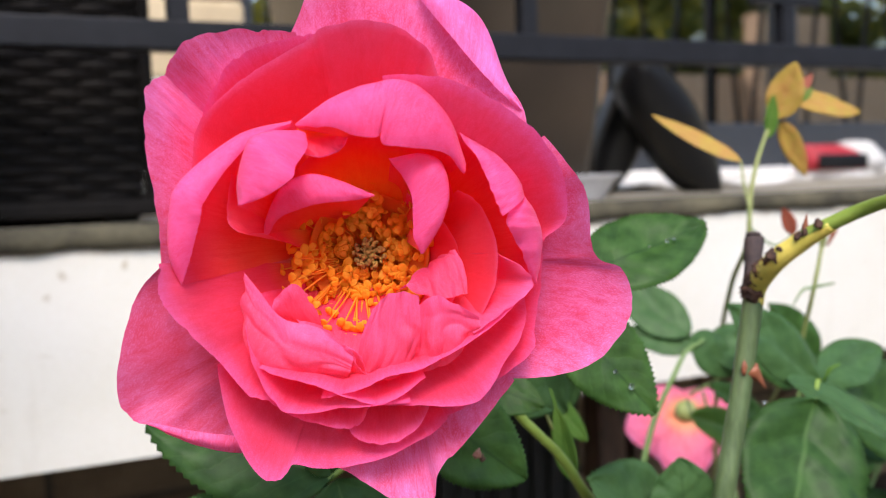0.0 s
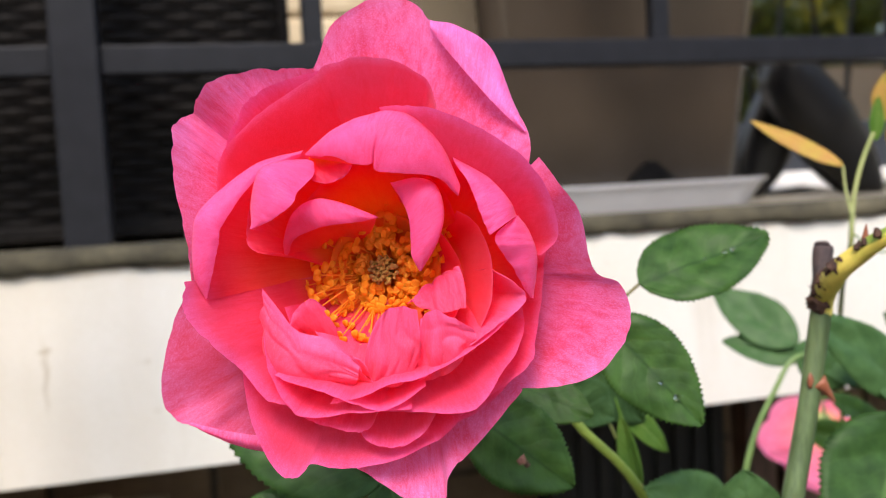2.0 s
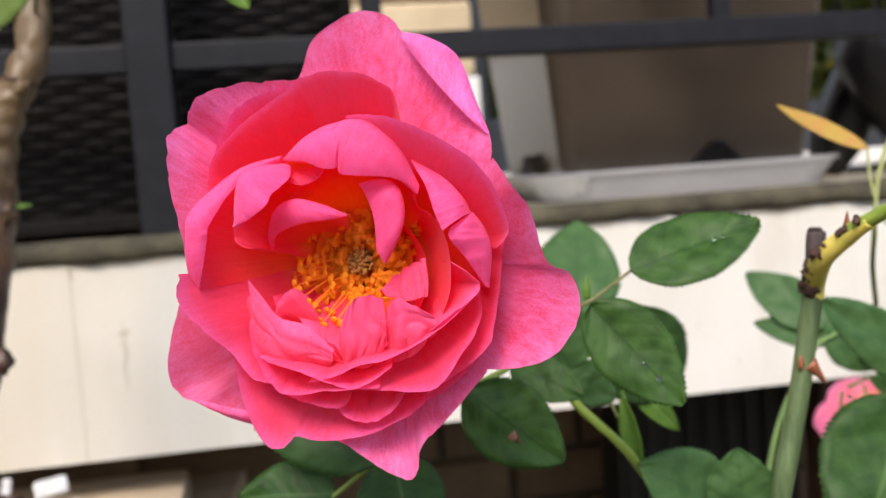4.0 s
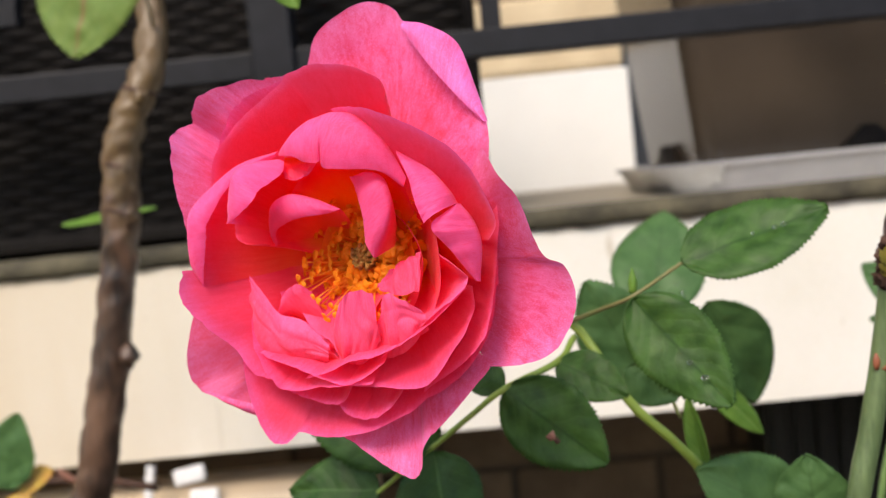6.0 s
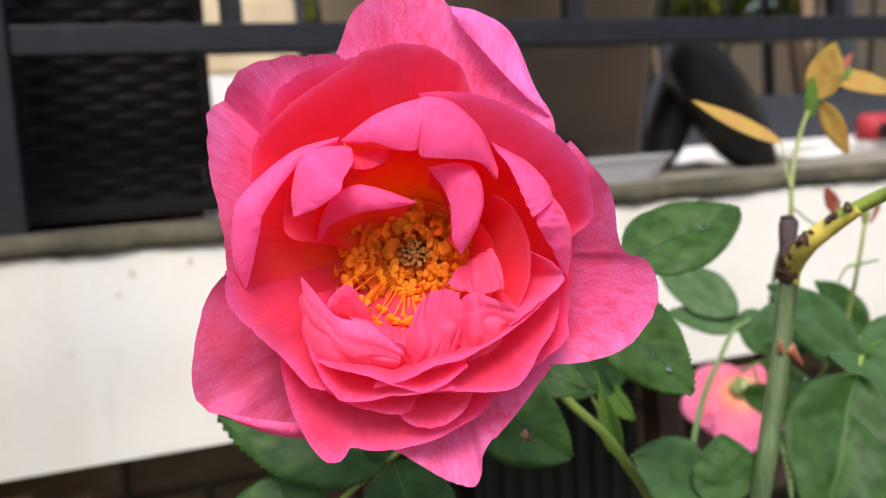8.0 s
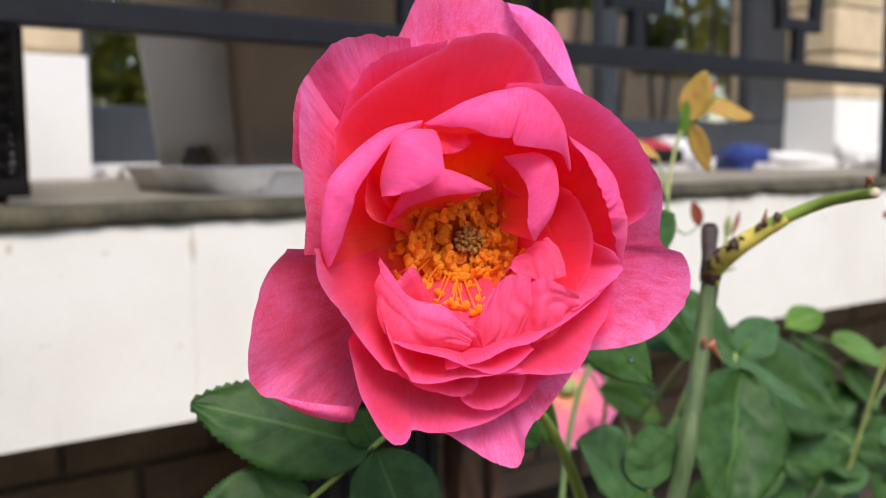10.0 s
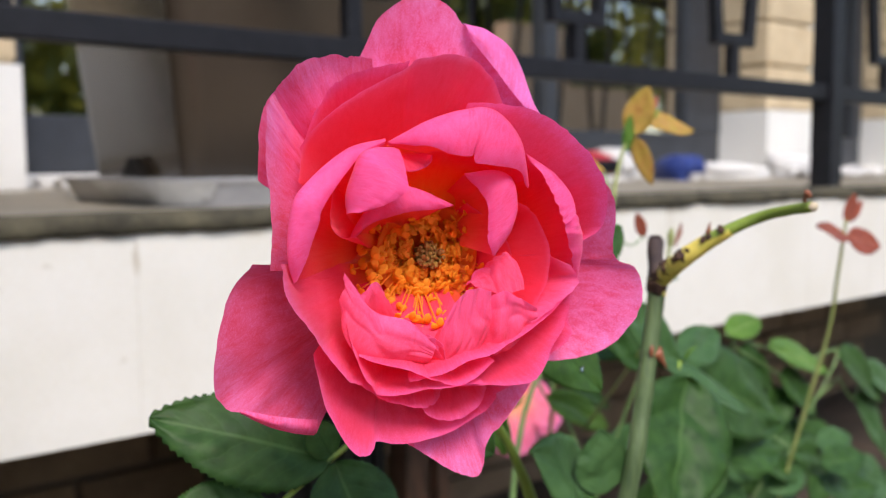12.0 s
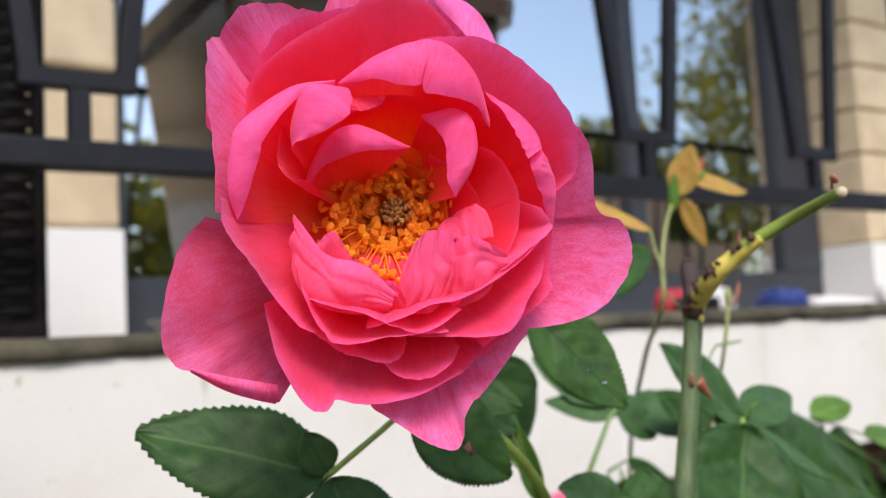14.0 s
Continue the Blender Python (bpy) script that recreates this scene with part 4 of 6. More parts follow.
petal(petal_curl, (2, 12, -9),
      [(-14, 26.7, 15), (-9.4, 25.8, 20), (-5.7, 25.2, 22.5), (-1.8, 23.4, 24), (1.9, 22.9, 25), (2.8, 23.9, 25), (3.3, 21.7, 25), (8.8, 20.9, 24.5), (15.8, 19.9, 21.5), (19.8, 15.8, 17)],
      crest=[(-14.3, 27.2, 14), (-9.2, 30.3, 18), (-5.9, 32.1, 20), (-1.4, 33.6, 22), (3.6, 34.5, 22.5), (6, 34.9, 22.5), (9.7, 34.3, 22), (13.8, 31.2, 21), (17.6, 25.6, 19), (20.3, 18.1, 16)], belly=2, ruffle=0.6)
petal(petal_curl, (16, 6, -6),
      [(19, 23.7, 18), (22.7, 17.7, 21), (24.9, 11.3, 23), (26.7, 7, 23.4)],
      crest=[(18.9, 24.4, 17), (26.4, 19.8, 17), (31.1, 14.6, 17), (32.4, 11, 15)], belly=3)
petal(petal_curl, (16, 0, -6),
      [(32, 10.7, 16), (27.5, 6.2, 21), (30.7, 0.4, 18), (34.5, -7.2, 13)],
      crest=[(32.6, 11, 14), (35.3, 7, 13), (36.5, 1.1, 12), (35, -7.6, 11)], belly=3)
petal(petal_cup, (12, 0, -8),
      [(19, 13, 12), (23, 10.1, 13), (25.5, 5.1, 14), (26.5, -0.7, 15), (25.9, -7.8, 14), (23.2, -13.5, 12)], belly=6)
petal(petal_inner, (14, -5, -6),
      [(26.5, -0.7, 15), (30.6, -2.8, 17), (34.1, -6.3, 16), (31.5, -9.9, 16), (26.8, -13.4, 16), (20.9, -16.9, 15)], belly=3, ruffle=0.96, crease=0.77)
petal(petal_rose, (10, -8, -6),
      [(8.9, -24.8, 14), (16.1, -20.9, 16), (22.8, -17, 16), (28.1, -12.9, 16), (32.5, -8.9, 14)], belly=5)
petal(petal_curl, (-9, 6, -6),
      [(-21.3, 4.7, 7), (-18.3, 8.2, 12), (-13.4, 10.1, 15), (-8.9, 11, 16), (-3.2, 11.3, 15.5), (1.5, 12, 14.3)],
      crest=[(-22.2, 4.2, 6), (-21.3, 8.4, 10), (-17.5, 14.5, 15), (-11.6, 17.1, 16), (-4.8, 15.4, 15), (1.3, 12.4, 14.2)], belly=2)
petal(petal_curl, (6, 8, -8),
      [(4.5, 19.7, 14), (6.7, 16.5, 16), (8.8, 11.3, 18), (9.1, 6.9, 18), (9.1, 3.1, 17.5), (10.4, -0.1, 16.6)],
      crest=[(5, 19.7, 14), (10.7, 20.4, 17), (15.3, 18.4, 18), (16.8, 12.6, 18), (15.1, 6.1, 18), (10.9, -0.2, 16.5)], belly=2)
petal(petal_rose, (0, -10, -4),
      [(-23.2, -21.8, 16.5), (-19.5, -23.7, 17.5), (-12.1, -26, 18), (-6, -28.6, 17.5), (0.4, -30.6, 17), (7.2, -30.5, 16)], belly=8)
petal(petal_rose, (2, -9, -3),
      [(-11.2, -29.1, 16), (-5.9, -27.9, 18), (-1.4, -26.5, 18.5), (2.8, -24.7, 18.5), (9, -23.8, 17.5), (14.1, -21.8, 16)], belly=7)
petal(petal_inner, (-20, -13.8, 4),
      [(-21.9, -13.6, 8.5), (-20.5, -9.3, 9), (-18.5, -6.5, 8.5), (-16.2, -5.8, 7), (-13.5, -7.6, 4.5)], root_end=(-8.5, -19.6, 2), belly=-2, ruffle=0.48, crease=0.52)
petal(petal_inner, (-8.5, -25.3, 11),
      [(-9.1, -20.4, 14), (-5.4, -18.6, 15), (-3.6, -21.5, 15.5), (-1.9, -24.2, 15)], root_end=(-1.4, -25.8, 11), belly=-1, ruffle=0.72, crease=0.77)
petal(petal_throat, (0, 6, -9),
      [(-16, 17.2, 8), (-10.3, 21.9, 10), (-2.3, 25.3, 12), (6.6, 23.7, 12), (15.3, 18.7, 11), (18.8, 10.8, 9)], belly=5)
margin(petal_hem,
       [(13.2, 60, -6.5), (20.3, 57.6, -5), (27.7, 52.1, -6), (32.3, 39.2, -5), (35.5, 31, -2)],
       [(13.5, 56.9, -5), (19.6, 48.6, -3), (25.9, 40.6, -2.5), (30.3, 35.5, -2), (34.4, 30.9, -1.5)])
margin(petal_pale,
       [(-48.5, -35.3, 0.6), (-41.5, -39.6, -1), (-35, -42.1, -2), (-29.9, -43.5, -4)],
       [(-48.3, -34.4, 1.6), (-40.9, -36.6, 1), (-34.4, -38.1, -0), (-29.3, -39.2, -2)])
petal(petal_cup, (8, 2, -9),
      [(8.6, 12.9, 5), (15.4, 7.1, 7), (19.4, -1.1, 8), (17.7, -10.2, 8), (11.6, -19.1, 7)], belly=5)
petal(petal_rose, (0, -6, -9),
      [(-23.5, -7.5, 4), (-18.8, -18.4, 6), (-7.3, -24.4, 7), (6.1, -22.7, 7), (14.5, -15.4, 7)], belly=5)
petal(petal_pale, (-9, 6, -13),
      [(-44, 19.1, 8), (-43.4, 29.3, 9.5), (-41.4, 36.4, 9), (-36.8, 41.2, 9), (-28.7, 45.1, 5)], belly=8)
petal(petal_rose, (9, -8, -12),
      [(36.3, -5.3, 1), (33.9, -18.7, 2), (28.3, -27.8, 2), (21, -34.1, 2), (11.9, -37.8, 2)], belly=6)
petal(petal_rose, (11, 2, -11),
      [(36.8, 17.5, 6), (39.3, 8, 7), (37.7, -1.2, 5), (36.8, -9.3, 3)], belly=6)


def fold_petal(mat, rows, crumple=0.7, seed=0.0, grain=(1.0, 0.35)):
    """A small crumpled petal in the flower's own millimetres, lofted through rows that run from its foot over its face to its free rim."""
    across, along = 44, 36
    lines = [curve_points(r, across) for r in rows]
    cols = [curve_points([ln[i] for ln in lines], along) for i in range(across)]
    bm = bmesh.new()
    uv = bm.loops.layers.uv.new("UVMap")
    grid = []
    for i, col in enumerate(cols):
        s, line = i / (across - 1), []
        for j, q in enumerate(col):
            r = j / (along - 1)
            left, right = cols[max(i - 1, 0)][j], cols[min(i + 1, across - 1)][j]
            n = (right - left).cross(col[min(j + 1, along - 1)] - col[max(j - 1, 0)])
            n = n.normalized() if n.length > 1e-9 else Vector((0, 0, 1))
            bend = 0.55 * noise.noise(Vector((r * 1.6, s * 1.6, seed + 3)))
            k = Vector((s * 6.5 * grain[0] + 1.6 * bend, r * 6.5 * grain[1] + 0.8 * bend, seed))
            ridge = abs(noise.noise(k)) ** 0.8 * 1.6 + abs(noise.noise(k * 2.3 + Vector((bend, 0, 0)))) * 0.26 - 0.42 + 0.7 * noise.noise(k * 0.6)
            line.append(bm.verts.new((q + n * crumple * ridge + Vector((noise.noise(k + Vector((9, 0, 0))), noise.noise(k + Vector((0, 9, 0))), 0)) * 0.35 * crumple) * 0.001))
        grid.append(line)
    for i in range(across - 1):
        for j in range(along - 1):
            f = bm.faces.new((grid[i][j], grid[i + 1][j], grid[i + 1][j + 1], grid[i][j + 1]))
            for loop, (a, c) in zip(f.loops, ((i, j), (i + 1, j), (i + 1, j + 1), (i, j + 1))):
                loop[uv].uv = (0.5 * a / (across - 1), 0.52 + 0.45 * c / (along - 1))
    return part("petal", bm, mat, bloom, smooth=True)


# the crumpled petals in front of the stamens
fold_petal(petal_inner, [
    [(-26.4, -9.8, 13), (-25.5, -17.5, 14), (-22, -22.6, 14), (-15.3, -25, 13.5), (-5.5, -25.6, 12.4)],
    [(-25.9, -6.8, 14.2), (-23.6, -14.2, 15.4), (-19, -18.8, 15.6), (-12.8, -21.4, 15.6), (-5.0, -23.9, 14.4)],
    [(-25.8, -4.5, 14.4), (-22.2, -10.9, 15.0), (-17.2, -16.4, 15.2), (-11.6, -18.5, 15.4), (-4.6, -22.7, 14.6)],
    [(-25.8, -2.3, 14), (-21.6, -8.2, 13.6), (-17.6, -12.6, 14.2), (-10.4, -14.6, 14.8), (-4.2, -20.6, 14.4)]], 1.05, 1.7, (0.42, 0.50))
fold_petal(petal_inner, [
    [(-3.1, -23.5, 12), (-1, -25.3, 13), (4.4, -25.6, 13.5), (9.4, -20.4, 14)],
    [(-3.0, -19.9, 14), (0.2, -21.2, 15.2), (4.8, -20.5, 15.6), (9.6, -16.5, 15.6)],
    [(-2.0, -15.8, 15), (1.0, -15.4, 16), (5.6, -15.2, 15.6), (9.8, -12.9, 16)],
    [(0.1, -10.8, 16.4), (2.6, -8.6, 17.4), (5.8, -7.6, 16.6), (9.6, -8.3, 16.8)]], 1.10, 5.2, (0.58, 0.22))
fold_petal(petal_inner, [
    [(8.2, -25.2, 11), (13.7, -23.9, 12.6), (17.8, -21.1, 13), (21.6, -18.2, 12.5)],
    [(8.6, -20.5, 11.8), (13.1, -19.1, 14.6), (17, -17.7, 15.2), (21.7, -16.4, 14.6)],
    [(9.0, -15.9, 12.2), (13.2, -14.3, 15.2), (16.9, -13.7, 15.4), (22.1, -14.8, 15.3)],
    [(9.4, -11, 12.4), (13.3, -8.9, 15.6), (16.6, -10.4, 16.6), (21.8, -13.2, 16)]], 0.95, 8.9, (0.42, 0.40))
fold_petal(petal_inner, [
    [(10.4, -8.8, 11), (15, -9.6, 12.5), (18.2, -9.2, 13), (20.2, -8.9, 13)],
    [(8.5, -7.9, 10.5), (13.4, -6.3, 11.6), (17.3, -5.2, 12), (20.1, -5.6, 12)],
    [(7.1, -6.8, 8.5), (12.2, -3.7, 9.6), (16.1, -1.9, 9.6), (19.5, -2.1, 9.8)],
    [(5.9, -7.7, 6.5), (10.5, -4.2, 6.5), (14.6, -1.7, 6.3), (18.5, 0.5, 6.2)]], 0.75, 12.4)
# red floor between them
petal(petal_inner, (-4, -7, -4),
      [(-16.2, -12.8, 6), (-11, -19.2, 9), (-5.4, -23.6, 11), (0.4, -23.4, 11), (5, -13.4, 8)], belly=2, ruffle=0.6, claw=9)
petal(petal_inner, (-9, -21, 8),
      [(-8.6, -19.2, 13.6), (-5.2, -18.2, 15.2), (-2.6, -20.6, 15.6), (-1.2, -24.4, 15)], root_end=(-1.6, -26, 9), belly=-1, ruffle=0.7, crease=0.6)

# stamens in a ring, styles in the middle
rng = random.Random(4)


def stamen_mesh(length, bend, seed):
    """A thread with a two-lobed, curled and crumpled anther."""
    bm = tube([(0, 0, 0), (bend * 0.4, 0, length * 0.5), (bend, 0, length)], (0.00022, 0.00017), 5, 6)
    thin = len(bm.faces)
    for s in (-1, 1):
        knob = bmesh.ops.create_uvsphere(bm, u_segments=9, v_segments=6, radius=0.00112)
        for v in knob["verts"]:
            k = 1 + 0.50 * noise.noise(v.co * 1100 + Vector((seed, s * 3, 0)))
            curl = 0.30 * (v.co.y * 900) ** 2 * 0.0006 + 0.25 * v.co.x * math.sin(seed * 5 + s)
            v.co = Vector((bend + v.co.x * 0.86 * k, v.co.y * 0.74 * k + s * (0.00068 - 0.20 * v.co.x), length + v.co.z * 0.26 * k + curl - 0.0006 * s * noise.noise(Vector((seed, s, 1)))))
    bm.faces.ensure_lookup_table()
    for f in bm.faces[:thin]:
        f.material_index = 1
    me = mesh_of("stamen", bm, anther_gold)
    me.materials.append(filament_gold)
    return me


stamen_kinds = [stamen_mesh(h, b, k + 0.37) for k, (h, b) in enumerate(((0.0058, 0.0008), (0.0066, 0.0014), (0.0076, 0.0019), (0.0086, 0.0025), (0.0096, 0.0031), (0.0104, 0.0036), (0.0112, 0.0042), (0.0118, 0.0046)))]
for i in range(255):
    a = rng.uniform(0, 2 * math.pi)
    a += 0.22 * math.sin(5 * a + 1) + 0.12 * math.sin(11 * a)
    out = rng.random() ** 1.15
    st = new("stamen", stamen_kinds[min(7, int(out * 6.4 + rng.random() * 2))])
    st.parent = bloom
    r0 = 0.0026 + 0.0040 * out
    tilt = 14 + 44 * out + rng.uniform(-11, 11)
    big = rng.uniform(0.75, 1.3)
    st.matrix_basis = Matrix.Translation((r0 * math.cos(a), r0 * math.sin(a), -0.0080 + rng.uniform(-0.0008, 0.0008))) @ Matrix.Rotation(a, 4, "Z") @ Matrix.Rotation(radians(tilt), 4, "Y") @ Matrix.Rotation(rng.uniform(-1.6, 1.6), 4, "Z") @ Matrix.Diagonal((big, big * rng.uniform(0.8, 1.3), rng.uniform(0.8, 1.18), 1))
# longer ones lean out over the lower petals
for i in range(26):
    a = radians(rng.uniform(172, 292))
    st = new("stamen", stamen_kinds[5 + i % 3])
    st.parent = bloom
    big = rng.uniform(0.95, 1.3)
    st.matrix_basis = Matrix.Translation((0.0062 * math.cos(a), 0.0062 * math.sin(a), -0.0050)) @ Matrix.Rotation(a, 4, "Z") @ Matrix.Rotation(radians(rng.uniform(24, 52)), 4, "Y") @ Matrix.Rotation(rng.uniform(-0.8, 0.8), 4, "Z") @ Matrix.Diagonal((big, big, rng.uniform(0.95, 1.32), 1))
bm = bmesh.new()
for i in range(70):
    r, a = 0.0034 * math.sqrt(i / 70), i * 2.39996 + rng.uniform(-0.3, 0.3)
    s = bmesh.ops.create_uvsphere(bm, u_segments=7, v_segments=5, radius=rng.uniform(0.0004, 0.0007))
    bmesh.ops.translate(bm, verts=s["verts"], vec=(r * math.cos(a), r * math.sin(a), 0.0012 - 60 * r * r + rng.uniform(-0.0009, 0.0009)))
    tube([(r * 0.5 * math.cos(a), r * 0.5 * math.sin(a), -0.010), (r * math.cos(a), r * math.sin(a), 0.001 - 60 * r * r)], (0.0004, 0.0004), 5, 3, bm)
part("stigma", bm, stigma_brown, bloom, "brownish yellow styles", smooth=True)
bm = bmesh.new()
bmesh.ops.create_uvsphere(bm, u_segments=32, v_segments=16, radius=0.0135)
for v in bm.verts:
    far = math.hypot(v.co.x, v.co.y) / 0.0135
    v.co.z = v.co.z * 0.12 - 0.0072 + 0.0055 * far ** 2.5 + 0.0006 * noise.noise(v.co * 500)
part("disc", bm, disc_orange, bloom, "golden orange disc", smooth=True)

# ---- leaves ----


def leaf(mat, base, tip, width, facing=(-0.35, -0.85, 0.4), droop=0.0, fold=0.16, teeth=30, parent=None, name="leaflet", cup=0.06, point=0.0, quilt=0.006):
    """A serrated leaflet from its base to its tip; facing is the way its upper face looks; width in metres."""
    a, b = Vector(base), Vector(tip)
    axis = b - a
    length = axis.length
    axis.normalize()
    f = Vector(facing)
    f = (f - axis * f.dot(axis)).normalized()
    side = axis.cross(f)
    bm = bmesh.new()
    uv = bm.loops.layers.uv.new("UVMap")
    rows, cols, grid = teeth * 2, 12, []
    seed = Vector((a.x * 91, a.y * 77, a.z * 83))
    for i in range(rows + 1):
        t = i / rows
        half = width / 2 * (math.sin(math.pi * t**0.80) ** 0.72 if 0 < t < 1 else 0.0)
        lance = width / 2 * 2.49 * t**0.55 * (1 - t) ** 0.8
        half = half * (1 - point) + lance * point
        jag = 0.5 + 1.1 * abs(noise.noise(Vector((i * 0.9, 2, 5)) + seed))
        line = []
        for j in range(-cols // 2, cols // 2 + 1):
            s = j / (cols / 2)
            w = half
            if abs(s) == 1 and 0.05 < t < 0.99:
                w += (0.019 * width + 0.00012) * (jag if i % 2 else -0.6 * jag)
            q = a + axis * (length * t + (0.45 * length / rows if abs(s) == 1 and i % 2 else 0)) + side * (w * s)
            q += f * (fold * abs(s) * half - cup * half * 4 * s * s * 0.5)
            q -= f * droop * length * t * t
            k = Vector((t * 3, s * 1.5, 0)) + seed
            q += f * noise.noise(k) * 0.07 * width + f * noise.noise(k * 2.7) * 0.02 * width + f * quilt * width * math.sin(t * 25 - abs(s) * 7) * (1 - abs(s) * 0.3) * math.sin(math.pi * t)
            line.append(bm.verts.new(q))
        grid.append(line)
    for i in range(rows):
        for j in range(cols):
            fc = bm.faces.new((grid[i][j], grid[i][j + 1], grid[i + 1][j + 1], grid[i + 1][j]))
            for loop, (p, r) in zip(fc.loops, ((i, j), (i, j + 1), (i + 1, j + 1), (i + 1, j))):
                loop[uv].uv = (r / cols, p / rows)
    bmesh.ops.remove_doubles(bm, verts=bm.verts, dist=1e-6)
    ob = piece(name, bm, mat, parent or bush, smooth=True)
    th = ob.modifiers.new("thickness", "SOLIDIFY")
    th.thickness, th.offset = 0.0003, 0
    return ob


def stem(pts, radii, mat=None, name="stem", parent=None, label="", sides=12, count=30, rough=0.06):
    return piece(name, tube(pts, radii, sides, count, rough=rough), mat or stem_green, parent or bush, label, smooth=True)


# main flower stem behind the bloom
stem([(0.134, 0.199, 1.246), (0.160, 0.245, 1.228), (0.1879, 0.2657, 1.2127), (0.2035, 0.2520, 1.1862), (0.2255, 0.2530, 1.1610), (0.262, 0.275, 1.10), (0.285, 0.31, 0.95), (0.30, 0.34, GROUND - 0.02)], (0.0014, 0.0015, 0.0016, 0.0016, 0.0017, 0.003, 0.004, 0.006), stem_bright)
# leaf with three leaflets to the side of the bloom
stem([(0.1879, 0.2657, 1.2127), (0.196, 0.242, 1.2195), (0.2042, 0.2300, 1.2245), (0.2218, 0.2384, 1.2323)], (0.0008, 0.0007, 0.0006, 0.0005), rachis_red, "leaf_stalk")
leaf(leaf_dark, (0.2218, 0.2384, 1.2323), (0.2678, 0.2353, 1.2457), 0.0285, facing=(-0.25, -0.7, 0.65), point=0.22)
leaf(leaf_dark, (0.2030, 0.2255, 1.2244), (0.2262, 0.2095, 1.1924), 0.0250, facing=(-0.30, -0.85, 0.35), point=0.28)
leaf(leaf_blue, (0.230, 0.335, 1.200), (0.246, 0.370, 1.243), 0.040, facing=(-0.2, -0.95, 0.2))
stem([(0.2050, 0.2355, 1.2245), (0.2053, 0.236, 1.228), (0.2056, 0.2365, 1.2325)], (0.0012, 0.0016, 0.0002), leaf_fresh, "leaf_bud", sides=8, count=8)
# leaf with small leaflets below the bloom
stem([(0.1879, 0.2600, 1.2080), (0.1802, 0.2448, 1.2032), (0.1617, 0.2331, 1.1985), (0.1500, 0.2360, 1.1900), (0.1367, 0.2417, 1.1794), (0.1180, 0.2480, 1.1650), (0.1000, 0.2550, 1.1500)], (0.0011, 0.0011, 0.0010, 0.0009, 0.0009, 0.0008, 0.0006), stem_bright, "leaf_stalk", count=40)
leaf(leaf_dark, (0.1617, 0.2331, 1.1985), (0.1912, 0.2260, 1.1735), 0.0270, facing=(-0.35, -0.85, 0.40), point=0.18)
leaf(leaf_dark, (0.1802, 0.2448, 1.2032), (0.2000, 0.2296, 1.1936), 0.0165, facing=(-0.3, -0.8, 0.5))
leaf(leaf_dark, (0.1617, 0.2335, 1.1990), (0.1490, 0.2400, 1.2060), 0.012, facing=(-0.3, -0.8, 0.5))
leaf(leaf_dark, (0.1367, 0.2420, 1.1798), (0.1310, 0.2450, 1.1920), 0.012, facing=(-0.3, -0.8, 0.5))
leaf(leaf_under, (0.1370, 0.2405, 1.1785), (0.1410, 0.2240, 1.1470), 0.0285, facing=(-0.30, -0.85, 0.45), fold=0.28)
leaf(leaf_under, (0.1180, 0.2480, 1.1650), (0.0850, 0.2600, 1.1640), 0.024, facing=(-0.30, -0.80, 0.50))
# brown mark on a leaflet
for name, mat, r, at, text in (("leaf_spot", twig_brown, 0.0012, (0.1746, 0.2247, 1.1842), "dried tan spot on the leaf"), ("leaf_spot", bark_dark, 0.0008, (0.1762, 0.2247, 1.1830), "dark rim of the dried spot")):
    bm = bmesh.new()
    bmesh.ops.create_icosphere(bm, subdivisions=3, radius=r)
    for v in bm.verts:
        v.co = Vector((v.co.x, v.co.y * 0.35, v.co.z * 1.2)) * (1 + 0.9 * noise.noise(v.co * 1300 + Vector((r * 9000, 0, 0))))
    bmesh.ops.translate(bm, verts=bm.verts, vec=at)
    piece(name, bm, mat, bush, text, smooth=True)
# large leaf under the bloom
leaf(leaf_under, (0.1367, 0.2417, 1.1794), (0.0885, 0.2670, 1.1962), 0.0305, facing=(-0.30, -0.80, 0.50), droop=0.03, point=0.35, teeth=22)
# leaves behind
leaf(leaf_blue, (0.214, 0.285, 1.188), (0.197, 0.285, 1.224), 0.030, facing=(-0.2, -0.9, 0.3))
leaf(leaf_blue, (0.246, 0.305, 1.209), (0.266, 0.320, 1.164), 0.034, facing=(-0.2, -0.9, 0.3))
leaf(leaf_blue, (0.222, 0.285, 1.20), (0.252, 0.300, 1.170), 0.022, facing=(-0.2, -0.9, 0.3))
leaf(leaf_blue, (0.205, 0.262, 1.195), (0.222, 0.262, 1.183), 0.017, facing=(-0.2, -0.9, 0.3))
# closed leaf shoot on the stem
stem([(0.2300, 0.262, 1.158), (0.2285, 0.264, 1.172), (0.2255, 0.268, 1.189)], (0.0010, 0.0014, 0.0003), leaf_fresh, "shoot", sides=8, count=10)
stem([(0.2225, 0.262, 1.176), (0.2190, 0.264, 1.186), (0.2150, 0.268, 1.196)], (0.0006, 0.0006, 0.0005), stem_olive, "shoot", sides=6, count=8)
leaf(leaf_fresh, (0.2302, 0.2615, 1.157), (0.2262, 0.2655, 1.183), 0.0080, facing=(-0.7, -0.7, 0.1), fold=0.7, point=0.6)
leaf(leaf_fresh, (0.2420, 0.300, 1.1790), (0.2620, 0.300, 1.1565), 0.011, facing=(-0.2, -0.8, 0.5), point=0.8)
